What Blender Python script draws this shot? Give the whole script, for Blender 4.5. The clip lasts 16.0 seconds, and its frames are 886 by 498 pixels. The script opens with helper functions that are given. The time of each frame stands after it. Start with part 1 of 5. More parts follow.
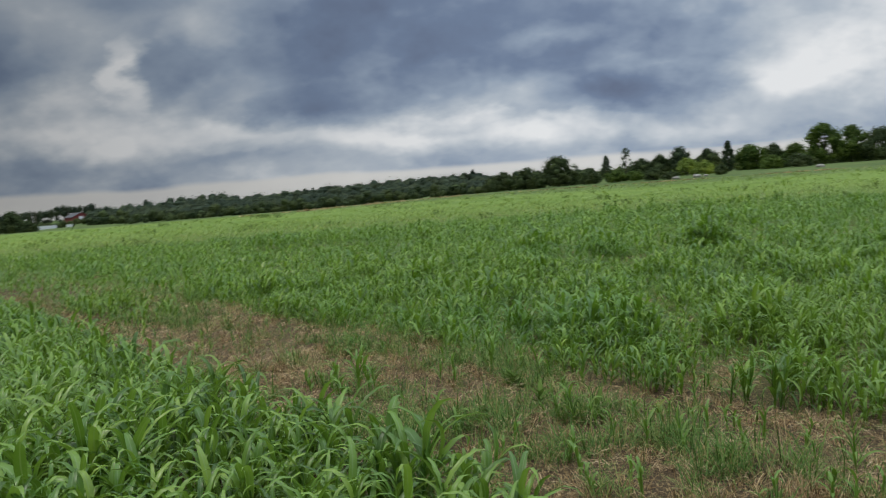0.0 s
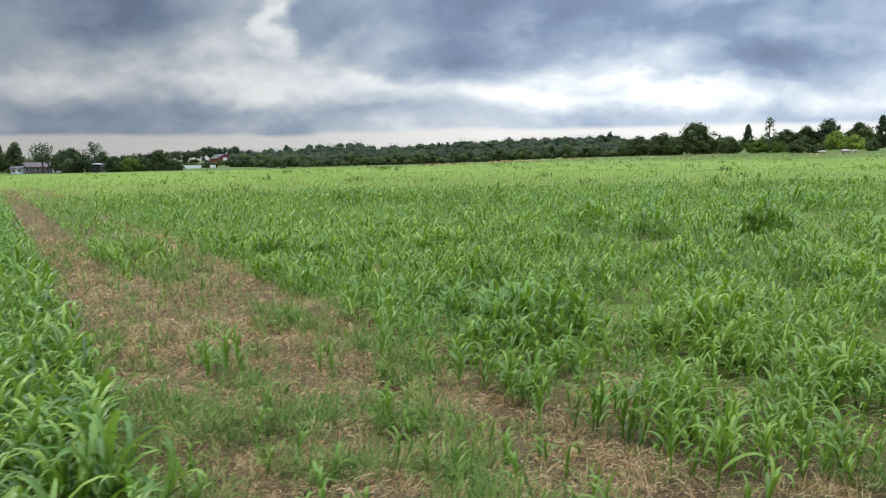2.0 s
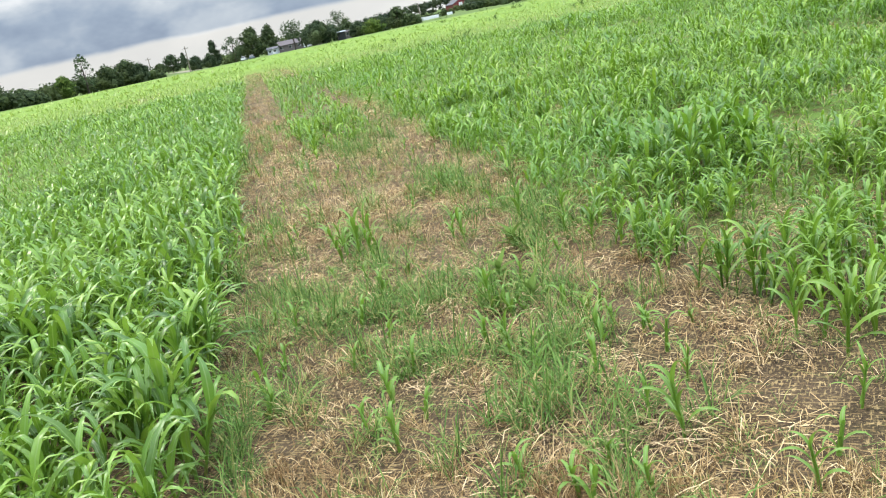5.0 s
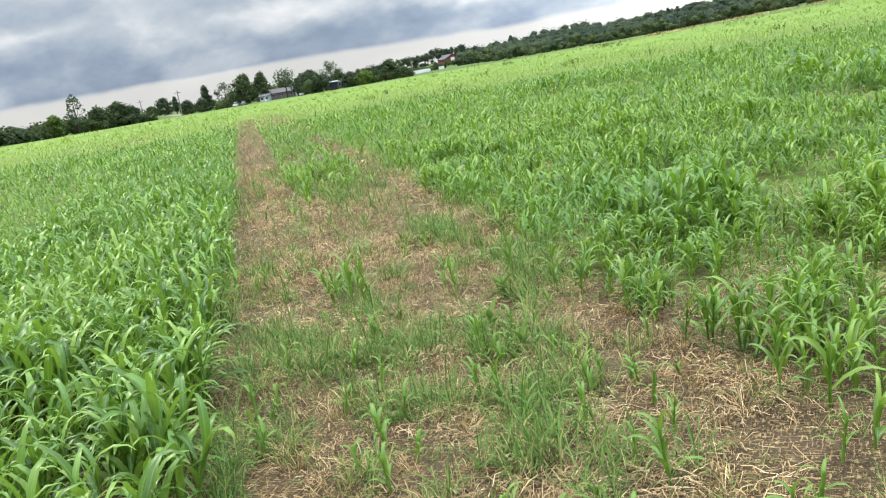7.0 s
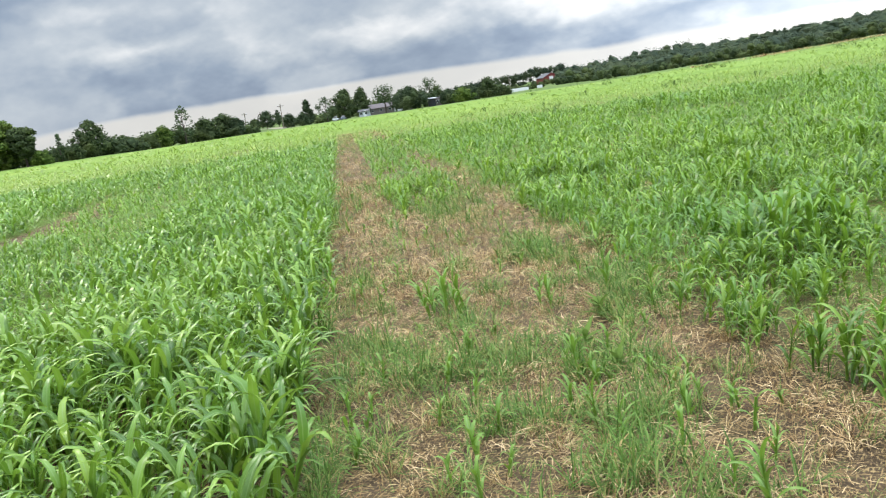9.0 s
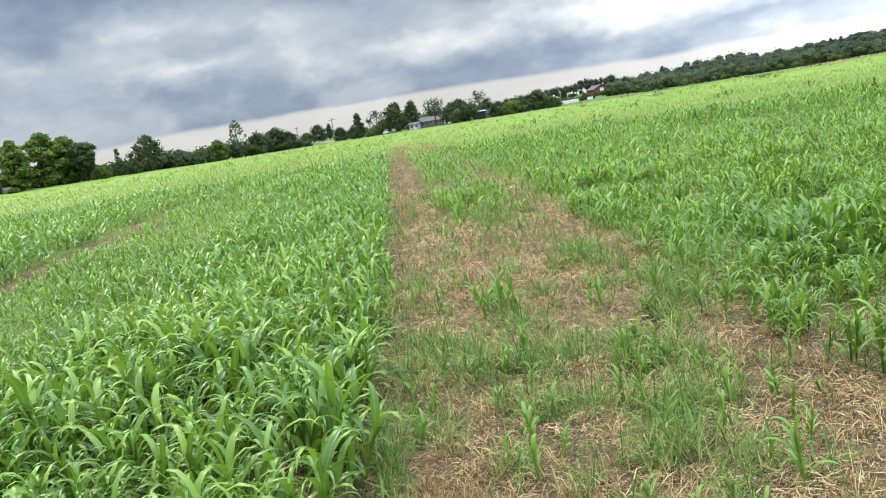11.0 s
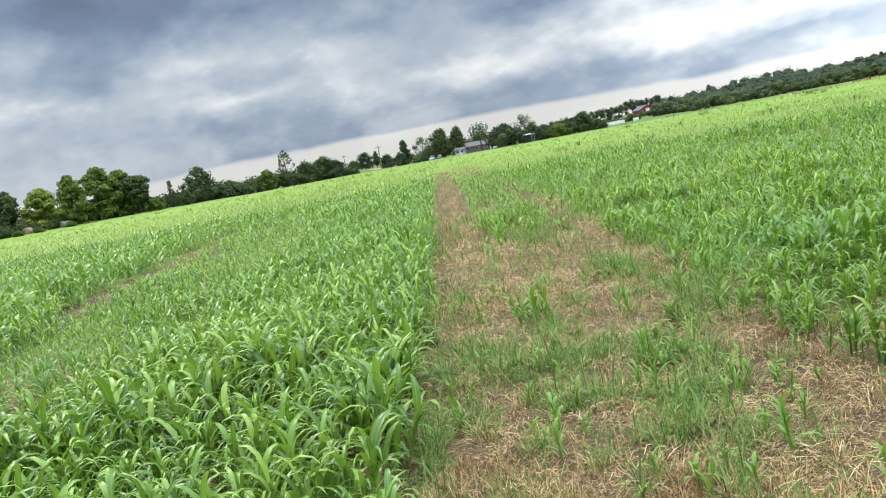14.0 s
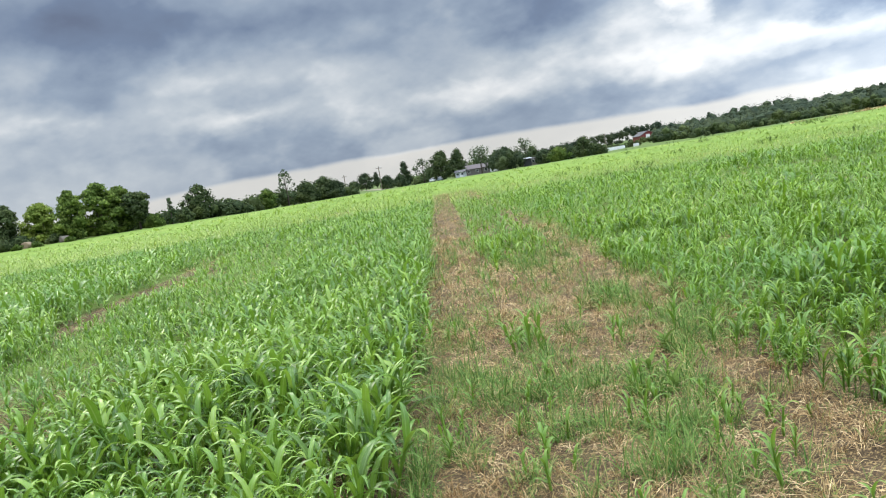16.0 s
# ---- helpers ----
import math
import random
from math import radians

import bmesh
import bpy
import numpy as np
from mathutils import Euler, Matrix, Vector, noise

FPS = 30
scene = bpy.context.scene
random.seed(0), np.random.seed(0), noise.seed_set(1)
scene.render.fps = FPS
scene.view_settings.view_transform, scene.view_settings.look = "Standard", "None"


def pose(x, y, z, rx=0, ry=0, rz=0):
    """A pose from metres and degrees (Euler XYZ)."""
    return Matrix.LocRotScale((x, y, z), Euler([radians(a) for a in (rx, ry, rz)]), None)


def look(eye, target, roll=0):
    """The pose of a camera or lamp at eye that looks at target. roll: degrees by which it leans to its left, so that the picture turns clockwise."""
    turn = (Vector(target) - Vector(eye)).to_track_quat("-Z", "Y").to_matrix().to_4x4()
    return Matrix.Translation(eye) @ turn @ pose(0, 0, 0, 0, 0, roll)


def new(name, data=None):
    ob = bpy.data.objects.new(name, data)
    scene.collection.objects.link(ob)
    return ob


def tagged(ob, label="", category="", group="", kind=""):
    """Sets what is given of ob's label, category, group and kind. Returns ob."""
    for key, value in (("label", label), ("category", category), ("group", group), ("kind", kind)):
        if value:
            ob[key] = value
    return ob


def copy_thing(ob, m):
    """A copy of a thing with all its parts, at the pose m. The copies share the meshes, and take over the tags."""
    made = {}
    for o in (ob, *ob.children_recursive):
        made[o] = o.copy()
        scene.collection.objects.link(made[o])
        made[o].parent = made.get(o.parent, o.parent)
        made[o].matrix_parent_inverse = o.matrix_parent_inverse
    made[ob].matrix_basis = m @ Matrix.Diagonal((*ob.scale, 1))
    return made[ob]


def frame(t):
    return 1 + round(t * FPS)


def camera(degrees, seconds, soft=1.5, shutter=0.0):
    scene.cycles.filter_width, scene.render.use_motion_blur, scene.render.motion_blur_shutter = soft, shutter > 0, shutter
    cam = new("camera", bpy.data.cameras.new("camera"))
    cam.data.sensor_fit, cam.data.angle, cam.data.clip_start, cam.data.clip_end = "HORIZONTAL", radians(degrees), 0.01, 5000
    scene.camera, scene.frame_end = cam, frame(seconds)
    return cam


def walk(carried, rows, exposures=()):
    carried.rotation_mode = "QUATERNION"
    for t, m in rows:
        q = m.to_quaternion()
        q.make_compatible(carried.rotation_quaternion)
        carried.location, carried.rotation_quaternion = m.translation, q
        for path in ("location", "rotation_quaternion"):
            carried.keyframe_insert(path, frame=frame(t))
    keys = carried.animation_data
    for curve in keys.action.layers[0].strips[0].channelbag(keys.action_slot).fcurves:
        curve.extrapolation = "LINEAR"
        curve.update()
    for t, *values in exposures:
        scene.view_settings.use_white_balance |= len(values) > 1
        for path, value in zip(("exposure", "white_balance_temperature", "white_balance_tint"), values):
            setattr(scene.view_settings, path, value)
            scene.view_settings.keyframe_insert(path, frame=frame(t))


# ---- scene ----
cam = camera(50.5, 16.0, soft=1.1, shutter=0.35)
PATH = [
    (0, (0.32, 0.206, 1.46), (0.284, 2.202, 1.341), -4.1),
    (0.5, (0.757, 0.369, 1.488), (0.541, 2.352, 1.344), -1.4),
    (1, (1.138, 0.601, 1.523), (0.847, 2.572, 1.338), -0.2),
    (1.5, (1.674, 0.685, 1.522), (1.306, 2.639, 1.3), -1.7),
    (2, (2.029, 0.951, 1.518), (1.712, 2.915, 1.322), -1.0),
    (2.5, (2.35, 1.227, 1.535), (2.005, 3.189, 1.359), -2.4),
    (3, (2.648, 1.282, 1.534), (1.967, 3.147, 1.293), -4.3),
    (3.5, (2.711, 1.449, 1.542), (2.005, 3.295, 1.238), -4.4),
    (4, (2.708, 1.63, 1.541), (2.007, 3.465, 1.164), -5.3),
    (4.5, (2.715, 1.695, 1.518), (1.842, 3.437, 1.069), -10.0),
    (5, (2.746, 1.721, 1.514), (1.89, 3.462, 1.028), -11.9),
    (7.5, (2.746, 1.589, 1.529), (1.925, 3.375, 1.162), -9.2),
    (8, (2.733, 1.594, 1.524), (1.823, 3.339, 1.166), -9.2),
    (8.5, (2.737, 1.592, 1.523), (1.776, 3.312, 1.18), -9.5),
    (9, (2.723, 1.572, 1.522), (1.733, 3.28, 1.202), -8.6),
    (9.5, (2.786, 1.513, 1.525), (1.729, 3.185, 1.23), -8.3),
    (12, (2.981, 0.957, 1.516), (1.906, 2.621, 1.241), -9.3),
    (12.5, (3.156, 0.823, 1.5), (2.105, 2.496, 1.189), -9.1),
    (13, (3.223, 0.789, 1.509), (2.138, 2.448, 1.245), -10.1),
    (13.5, (3.226, 0.792, 1.506), (2.081, 2.417, 1.283), -10.8),
    (14, (3.23, 0.795, 1.504), (2.07, 2.411, 1.295), -10.5),
    (14.5, (3.23, 0.812, 1.501), (2.077, 2.434, 1.305), -9.9),
    (15, (3.232, 0.821, 1.503), (2.091, 2.452, 1.309), -9.4),
    (15.5, (3.246, 0.803, 1.522), (2.105, 2.435, 1.341), -9.1),
    (16, (3.251, 0.827, 1.527), (2.097, 2.453, 1.363), -9.4),
]
EXPOSURES = [(0.0, -1.22), (0.5, -0.9), (1.0, -1.0), (1.5, -0.6), (2.0, -0.52), (2.5, -0.55), (3.0, -0.53), (3.5, -0.35), (4.0, -0.3), (4.5, -0.07), (5.0, 0.18), (7.5, 0.05), (9.0, 0.06), (9.5, -0.04), (12.0, 0.1), (12.5, 0.08), (13.5, 0.05), (15.5, 0.05), (16.0, -0.04)]
walk(cam, [(t, look(eye, target, roll)) for t, eye, target, roll in PATH], EXPOSURES)

# ---- light ----
SUN_AZ, SUN_EL = -74.0, 48.0          # degrees: from +y towards +x, and above the horizon
world = bpy.data.worlds.new("overcast_sky")
scene.world = world
world.use_nodes = True
wt = world.node_tree
wt.nodes.clear()


def wnode(kind, op=None, style=None):
    n = wt.nodes.new(kind)
    if op:
        n.operation = op
    if style:
        n.interpolation_type = style
    return n


def wmath(op, a, b=None, c=None):
    n = wnode("ShaderNodeMath", op)
    for i, v in enumerate((a, b, c)):
        if v is None:
            continue
        if isinstance(v, (int, float)):
            n.inputs[i].default_value = v
        else:
            wt.links.new(v, n.inputs[i])
    return n.outputs[0]


w_coord = wnode("ShaderNodeTexCoord")
w_sep = wnode("ShaderNodeSeparateXYZ")
wt.links.new(w_coord.outputs["Generated"], w_sep.inputs[0])
w_az = wmath("MULTIPLY", wmath("ARCTAN2", w_sep.outputs[0], w_sep.outputs[1]), 57.2958)
w_el = wmath("MULTIPLY", wmath("ARCSINE", w_sep.outputs[2]), 57.2958)
# the deck is a curved sheet overhead: its pattern narrows towards the horizon
w_up = wmath("ADD", wmath("MAXIMUM", w_sep.outputs[2], 0.0), 0.55)
w_deck = wnode("ShaderNodeCombineXYZ")
wt.links.new(wmath("DIVIDE", w_sep.outputs[0], w_up), w_deck.inputs[0])
wt.links.new(wmath("DIVIDE", w_sep.outputs[1], w_up), w_deck.inputs[1])


def wnoise(scale, detail, rough, shift):
    m = wnode("ShaderNodeMapping")
    m.inputs["Location"].default_value = shift
    wt.links.new(w_deck.outputs[0], m.inputs[0])
    n = wnode("ShaderNodeTexNoise")
    n.inputs["Scale"].default_value, n.inputs["Detail"].default_value = scale, detail
    n.inputs["Roughness"].default_value = rough
    wt.links.new(m.outputs[0], n.inputs["Vector"])
    return n.outputs["Fac"]


def wstep(v, a, b, lo=0.0, hi=1.0):
    n = wnode("ShaderNodeMapRange", style="SMOOTHSTEP")
    wt.links.new(v, n.inputs["Value"])
    n.inputs["From Min"].default_value, n.inputs["From Max"].default_value = a, b
    n.inputs["To Min"].default_value, n.inputs["To Max"].default_value = lo, hi
    return n.outputs[0]


w_warp_a = wnoise(3.4, 6, 0.55, (3.1, 7.7, 0.0))
w_warp_b = wnoise(4.0, 6, 0.55, (9.4, 2.2, 0.0))
w_az2 = wmath("MULTIPLY_ADD", wmath("SUBTRACT", w_warp_a, 0.5), 12.0, w_az)
w_el2 = wmath("MULTIPLY_ADD", wmath("SUBTRACT", w_warp_b, 0.5), 4.6, w_el)
w_dir = wnode("ShaderNodeCombineXYZ")
wt.links.new(w_az2, w_dir.inputs[0])
wt.links.new(w_el2, w_dir.inputs[1])
# cloud banks and gaps: azimuth, elevation, half width, half height (degrees), thickness
BANKS = [
    (-8, 8.5, 13, 4.4, 0.48), (8, 8.0, 12, 4.2, 0.44), (-8, 5.4, 7, 1.7, 0.34), (10, 5.2, 8, 1.5, 0.34), (0, 12.5, 30, 4.0, 0.22), (-20, 10.5, 9, 2.6, -0.10), (6.5, 8.8, 3.5, 1.0, -0.28),
    (-18.3, 8.0, 1.2, 2.6, -0.48), (-28, 5.6, 8, 3.0, -0.09), (-22, 4.6, 10, 1.5, -0.29), (-13, 4.2, 6, 1.2, -0.26), (-2, 3.3, 12, 1.2, -0.34), (0, 4.6, 3.5, 0.9, -0.28),
    (22, 4.8, 7, 3.2, -0.42), (9, 4.2, 8, 1.8, 0.12), (12, 2.8, 12, 1.2, -0.24), (-27, 8.6, 7.5, 3.0, 0.32), (-20.8, 6.6, 4.5, 1.7, -0.26), (-20, 2.7, 18, 0.65, 0.10),
    (-57.5, 6.7, 3.6, 1.4, -0.34), (-46, 4.9, 5.5, 0.9, -0.24), (-48.5, 7.6, 3.2, 1.1, -0.22), (-40, 6.6, 7, 1.6, -0.14), (-32.6, 4.3, 4.2, 1.0, -0.26),
    (-55, 10.8, 10, 2.4, 0.34), (-52, 3.8, 9, 1.5, 0.14), (-40, 2.9, 14, 1.1, 0.10), (-44, 10, 8, 1.8, 0.28), (-29.5, 7.6, 5, 1.5, 0.24), (-60, 3.4, 5, 1.5, 0.14), (-56, 5.2, 6, 2.4, 0.12), (-36, 3.6, 12, 2.6, -0.20), (-45, 8.5, 26, 6.0, 0.15), (-50, 13, 26, 4.0, 0.24),
]
w_sum = wmath("MULTIPLY_ADD", wnoise(2.6, 6, 0.55, (0.4, 0.9, 0.0)), 0.70, 0.045)
w_sum = wmath("MULTIPLY_ADD", wnoise(7.0, 4, 0.5, (4.2, 1.9, 6.0)), 0.28, wmath("ADD", w_sum, -0.14))
w_sum = wmath("MULTIPLY_ADD", wnoise(17.0, 5, 0.55, (6.1, 0.7, 3.0)), 0.20, wmath("ADD", w_sum, -0.10))
w_puff = wmath("ABSOLUTE", wmath("MULTIPLY_ADD", wnoise(4.8, 4, 0.5, (1.3, 5.1, 2.0)), 2.0, -1.0))
w_sum = wmath("MULTIPLY_ADD", w_puff, 0.24, wmath("ADD", w_sum, -0.055))
w_sum = wmath("ADD", w_sum, wstep(wnoise(2.9, 5, 0.5, (7.3, 3.4, 0.0)), 0.46, 0.56, 0.07, -0.09))
w_sum = wmath("ADD", w_sum, wstep(wnoise(6.2, 4, 0.5, (2.7, 8.8, 0.0)), 0.50, 0.62, 0.02, -0.06))
for b_az, b_el, b_w, b_h, b_amount in BANKS:
    m = wnode("ShaderNodeMapping")
    m.inputs["Location"].default_value = (-b_az / b_w, -b_el / b_h, 0)
    m.inputs["Scale"].default_value = (1 / b_w, 1 / b_h, 1)
    wt.links.new(w_dir.outputs[0], m.inputs[0])
    g = wnode("ShaderNodeTexGradient")
    g.gradient_type = "SPHERICAL"
    wt.links.new(m.outputs[0], g.inputs[0])
    w_sum = wmath("MULTIPLY_ADD", g.outputs["Fac"], b_amount, w_sum)


# a long bank with a flat base stands over the houses
w_edge = wmath("MULTIPLY_ADD", wmath("SUBTRACT", w_warp_b, 0.5), 0.8, w_el)
w_base = wmath("ADD", w_edge, wstep(w_az, -56.0, -38.0, 0.95, 0.42))
w_bank = wmath("MULTIPLY", wstep(w_base, 1.85, 2.15), wstep(w_el2, 2.0, 4.8, 1.0, 0.0))
w_bank = wmath("MULTIPLY", w_bank, wstep(w_az, -38.0, -20.0, 1.0, 0.15))
w_sum = wmath("MULTIPLY_ADD", w_bank, wstep(w_az, -54.0, -38.0, 0.08, 0.22), w_sum)
w_ramp = wnode("ShaderNodeValToRGB")
wt.links.new(w_sum, w_ramp.inputs[0])
stops = w_ramp.color_ramp.elements
stops[0].position, stops[0].color = 0.05, (0.92, 0.94, 0.96, 1)
stops[1].position, stops[1].color = 0.98, (0.145, 0.183, 0.280, 1)
for at, col in ((0.30, (0.55, 0.615, 0.69, 1)), (0.52, (0.33, 0.41, 0.53, 1)), (0.74, (0.190, 0.254, 0.382, 1))):
    e = stops.new(at)
    e.color = col
# towards the zenith the deck grows thinner and brighter, as under any broken overcast
w_high = wnode("ShaderNodeMapRange", style="SMOOTHSTEP")
wt.links.new(w_el, w_high.inputs["Value"])
w_high.inputs["From Min"].default_value, w_high.inputs["From Max"].default_value = 18.0, 75.0
w_high.inputs["To Min"].default_value, w_high.inputs["To Max"].default_value = 1.0, 5.0
# the deck is thinner and lighter over the woods than over the houses
w_east = wnode("ShaderNodeMapRange", style="SMOOTHSTEP")
wt.links.new(w_az, w_east.inputs["Value"])
w_east.inputs["From Min"].default_value, w_east.inputs["From Max"].default_value = -33.0, 8.0
w_east.inputs["To Min"].default_value, w_east.inputs["To Max"].default_value = 0.98, 2.05
# low down the far sky is pale and a little warm
w_low = wstep(w_base, 1.75, 2.12, 0.8, 0.0)
w_pale = wnode("ShaderNodeMix")
w_pale.data_type = "RGBA"
wt.links.new(w_low, w_pale.inputs[0])
wt.links.new(w_ramp.outputs[0], w_pale.inputs[6])
w_pale.inputs[7].default_value = (0.80, 0.79, 0.755, 1)
w_cloud = wnode("ShaderNodeVectorMath", "SCALE")
wt.links.new(w_pale.outputs[2], w_cloud.inputs[0])
wt.links.new(wmath("MULTIPLY", w_high.outputs[0], w_east.outputs[0]), w_cloud.inputs["Scale"])
w_sky = wnode("ShaderNodeTexSky")
w_sky.sky_type, w_sky.sun_disc = "NISHITA", False
w_sky.sun_elevation, w_sky.sun_rotation = radians(SUN_EL), radians(SUN_AZ)
w_blue = wnode("ShaderNodeBackground")
w_blue.inputs["Strength"].default_value = 0.06
wt.links.new(w_sky.outputs[0], w_blue.inputs["Color"])
w_grey = wnode("ShaderNodeBackground")
w_grey.inputs["Strength"].default_value = 1.0
wt.links.new(w_cloud.outputs[0], w_grey.inputs["Color"])
w_mix = wnode("ShaderNodeMixShader")
w_mix.inputs[0].default_value = 0.92
wt.links.new(w_blue.outputs[0], w_mix.inputs[1])
wt.links.new(w_grey.outputs[0], w_mix.inputs[2])
w_out = wnode("ShaderNodeOutputWorld")
wt.links.new(w_mix.outputs[0], w_out.inputs["Surface"])

sun_light = bpy.data.lights.new("sun", "SUN")
sun_light.energy, sun_light.angle, sun_light.color = 2.2, radians(10), (1.0, 0.95, 0.86)
sun = new("sun", sun_light)
sun_dir = Vector((math.sin(radians(SUN_AZ)) * math.cos(radians(SUN_EL)), math.cos(radians(SUN_AZ)) * math.cos(radians(SUN_EL)), math.sin(radians(SUN_EL))))
sun.matrix_world = look(sun_dir * 60, (0, 0, 0))

# ---- materials ----


class Mat:
    """A small wrapper to write node materials in few lines."""

    def __init__(self, name):
        self.m = bpy.data.materials.new(name)
        self.m.use_nodes = True
        self.t = self.m.node_tree
        self.b = self.t.nodes["Principled BSDF"]
        self.out = self.t.nodes["Material Output"]

    def node(self, kind, op=None, style=None):
        n = self.t.nodes.new(kind)
        if op:
            n.operation = op
        if style:
            n.interpolation_type = style
        return n

    def link(self, a, b):
        self.t.links.new(a, b)

    def coord(self):
        return self.node("ShaderNodeTexCoord").outputs["Object"]

    def noise(self, scale, detail=4, rough=0.55, vec=None, stretch=None):
        n = self.node("ShaderNodeTexNoise")
        n.inputs["Scale"].default_value, n.inputs["Detail"].default_value, n.inputs["Roughness"].default_value = scale, detail, rough
        v = vec or self.coord()
        if stretch:
            m = self.node("ShaderNodeMapping")
            m.inputs["Scale"].default_value = stretch
            self.link(v, m.inputs[0])
            v = m.outputs[0]
        self.link(v, n.inputs["Vector"])
        return n.outputs["Fac"]

    def ramp(self, fac, *pairs):
        r = self.node("ShaderNodeValToRGB")
        el = r.color_ramp.elements
        el[0].position, el[0].color = pairs[0][0], (*pairs[0][1], 1)
        el[1].position, el[1].color = pairs[-1][0], (*pairs[-1][1], 1)
        for p, c in pairs[1:-1]:
            e = el.new(p)
            e.color = (*c, 1)
        self.link(fac, r.inputs[0])
        return r.outputs[0]

    def mix(self, fac, a, b, blend="MIX"):
        n = self.node("ShaderNodeMix")
        n.data_type, n.blend_type = "RGBA", blend
        for i, v in ((0, fac), (6, a), (7, b)):
            if isinstance(v, (int, float)):
                n.inputs[i].default_value = v
            elif isinstance(v, tuple):
                n.inputs[i].default_value = (*v, 1)
            else:
                self.link(v, n.inputs[i])
        return n.outputs[2]

    def math(self, op, a, b):
        n = self.node("ShaderNodeMath", op)
        for i, v in enumerate((a, b)):
            if isinstance(v, (int, float)):
                n.inputs[i].default_value = v
            else:
                self.link(v, n.inputs[i])
        return n.outputs[0]

    def span(self, v, a, b):
        n = self.node("ShaderNodeMapRange", style="SMOOTHSTEP")
        self.link(v, n.inputs["Value"])
        n.inputs["From Min"].default_value, n.inputs["From Max"].default_value = a, b
        return n.outputs[0]

    def island(self):
        return self.node("ShaderNodeNewGeometry").outputs["Random Per Island"]

    def color(self, v, rough=0.6, metal=0.0, spec=0.5):
        if isinstance(v, tuple):
            self.b.inputs["Base Color"].default_value = (*v, 1)
        else:
            self.link(v, self.b.inputs["Base Color"])
        self.b.inputs["Roughness"].default_value, self.b.inputs["Metallic"].default_value = rough, metal
        self.b.inputs["Specular IOR Level"].default_value = spec
        return self

    def bump(self, fac, strength=0.3, distance=0.02):
        n = self.node("ShaderNodeBump")
        n.inputs["Strength"].default_value, n.inputs["Distance"].default_value = strength, distance
        self.link(fac, n.inputs["Height"])
        self.link(n.outputs[0], self.b.inputs["Normal"])
        return self

    def leafy(self, col, share=0.35):
        """Thin leaf: part of the light passes through."""
        tr = self.node("ShaderNodeBsdfTranslucent")
        self.link(col, tr.inputs["Color"])
        mx = self.node("ShaderNodeMixShader")
        mx.inputs[0].default_value = share
        self.link(self.b.outputs[0], mx.inputs[1])
        self.link(tr.outputs[0], mx.inputs[2])
        self.link(mx.outputs[0], self.out.inputs["Surface"])
        return self


def crop_material(name, dark, mid, pale, cool):
    m = Mat(name)
    leaf = m.ramp(m.island(), (0.0, dark), (0.45, mid), (0.8, pale), (1.0, (pale[0] * 1.2, pale[1] * 1.06, pale[2])))
    patch = m.span(m.noise(0.16, 3), 0.48, 0.66)
    leaf = m.mix(m.math("MULTIPLY", patch, 0.65), leaf, cool, "MIX")
    fresh = m.span(m.noise(0.42, 3), 0.50, 0.64)
    leaf = m.mix(m.math("MULTIPLY", fresh, 0.42), leaf, (pale[0] * 1.02, pale[1] * 0.98, pale[2] * 0.9))
    mark = m.node("ShaderNodeAttribute")
    mark.attribute_name = "rib"
    rib = mark.outputs["Fac"]
    leaf = m.mix(m.math("MULTIPLY", m.span(rib, 0.80, 0.96), 0.45), leaf, (0.30, 0.40, 0.16))
    leaf = m.mix(m.math("MULTIPLY", m.span(m.noise(60, 2), 0.45, 0.8), 0.25), leaf, (0.18, 0.29, 0.07))
    m.color(leaf, 0.38, spec=0.45).leafy(m.mix(0.5, leaf, (0.25, 0.42, 0.03)), 0.30)
    return m.m


M_CROP = crop_material("sorghum_leaf", (0.044, 0.106, 0.013), (0.122, 0.246, 0.028), (0.232, 0.376, 0.056), (0.114, 0.238, 0.046))
# thinner, yellower crop far off, with its low-angle brightness also put into the colour
M_FAR = crop_material("brightened_far_leaf", (0.17, 0.25, 0.034), (0.22, 0.310, 0.046), (0.33, 0.415, 0.085), (0.18, 0.28, 0.050))
M_CROP_COOL = crop_material("sorghum_leaf_cool", (0.048, 0.112, 0.011), (0.122, 0.242, 0.022), (0.232, 0.372, 0.042), (0.098, 0.226, 0.032))


m = Mat("weed_grass")
c = m.ramp(m.island(), (0.0, (0.062, 0.122, 0.022)), (0.45, (0.130, 0.236, 0.046)), (0.80, (0.205, 0.310, 0.076)), (0.93, (0.29, 0.315, 0.09)), (1.0, (0.46, 0.34, 0.15)))
m.color(c, 0.6, spec=0.18).leafy(c, 0.3)
M_GRASS = m.m

m = Mat("broadleaf_weed_leaf")
c = m.ramp(m.island(), (0.0, (0.120, 0.205, 0.036)), (0.6, (0.15, 0.235, 0.048)), (1.0, (0.185, 0.27, 0.06)))
c = m.mix(m.math("MULTIPLY", m.span(m.noise(60, 3), 0.45, 0.7), 0.35), c, (0.17, 0.23, 0.06))
m.color(c, 0.75, spec=0.1).leafy(c, 0.3)
M_WEED = m.m

m = Mat("yellowed_leaf")
c = m.ramp(m.island(), (0.0, (0.12, 0.20, 0.04)), (0.6, (0.27, 0.31, 0.06)), (1.0, (0.46, 0.43, 0.10)))
c = m.mix(m.math("MULTIPLY", m.span(m.noise(45, 3), 0.5, 0.7), 0.4), c, (0.20, 0.24, 0.05))
m.color(c, 0.5, spec=0.3).leafy(c, 0.3)
M_YELLOWED = m.m

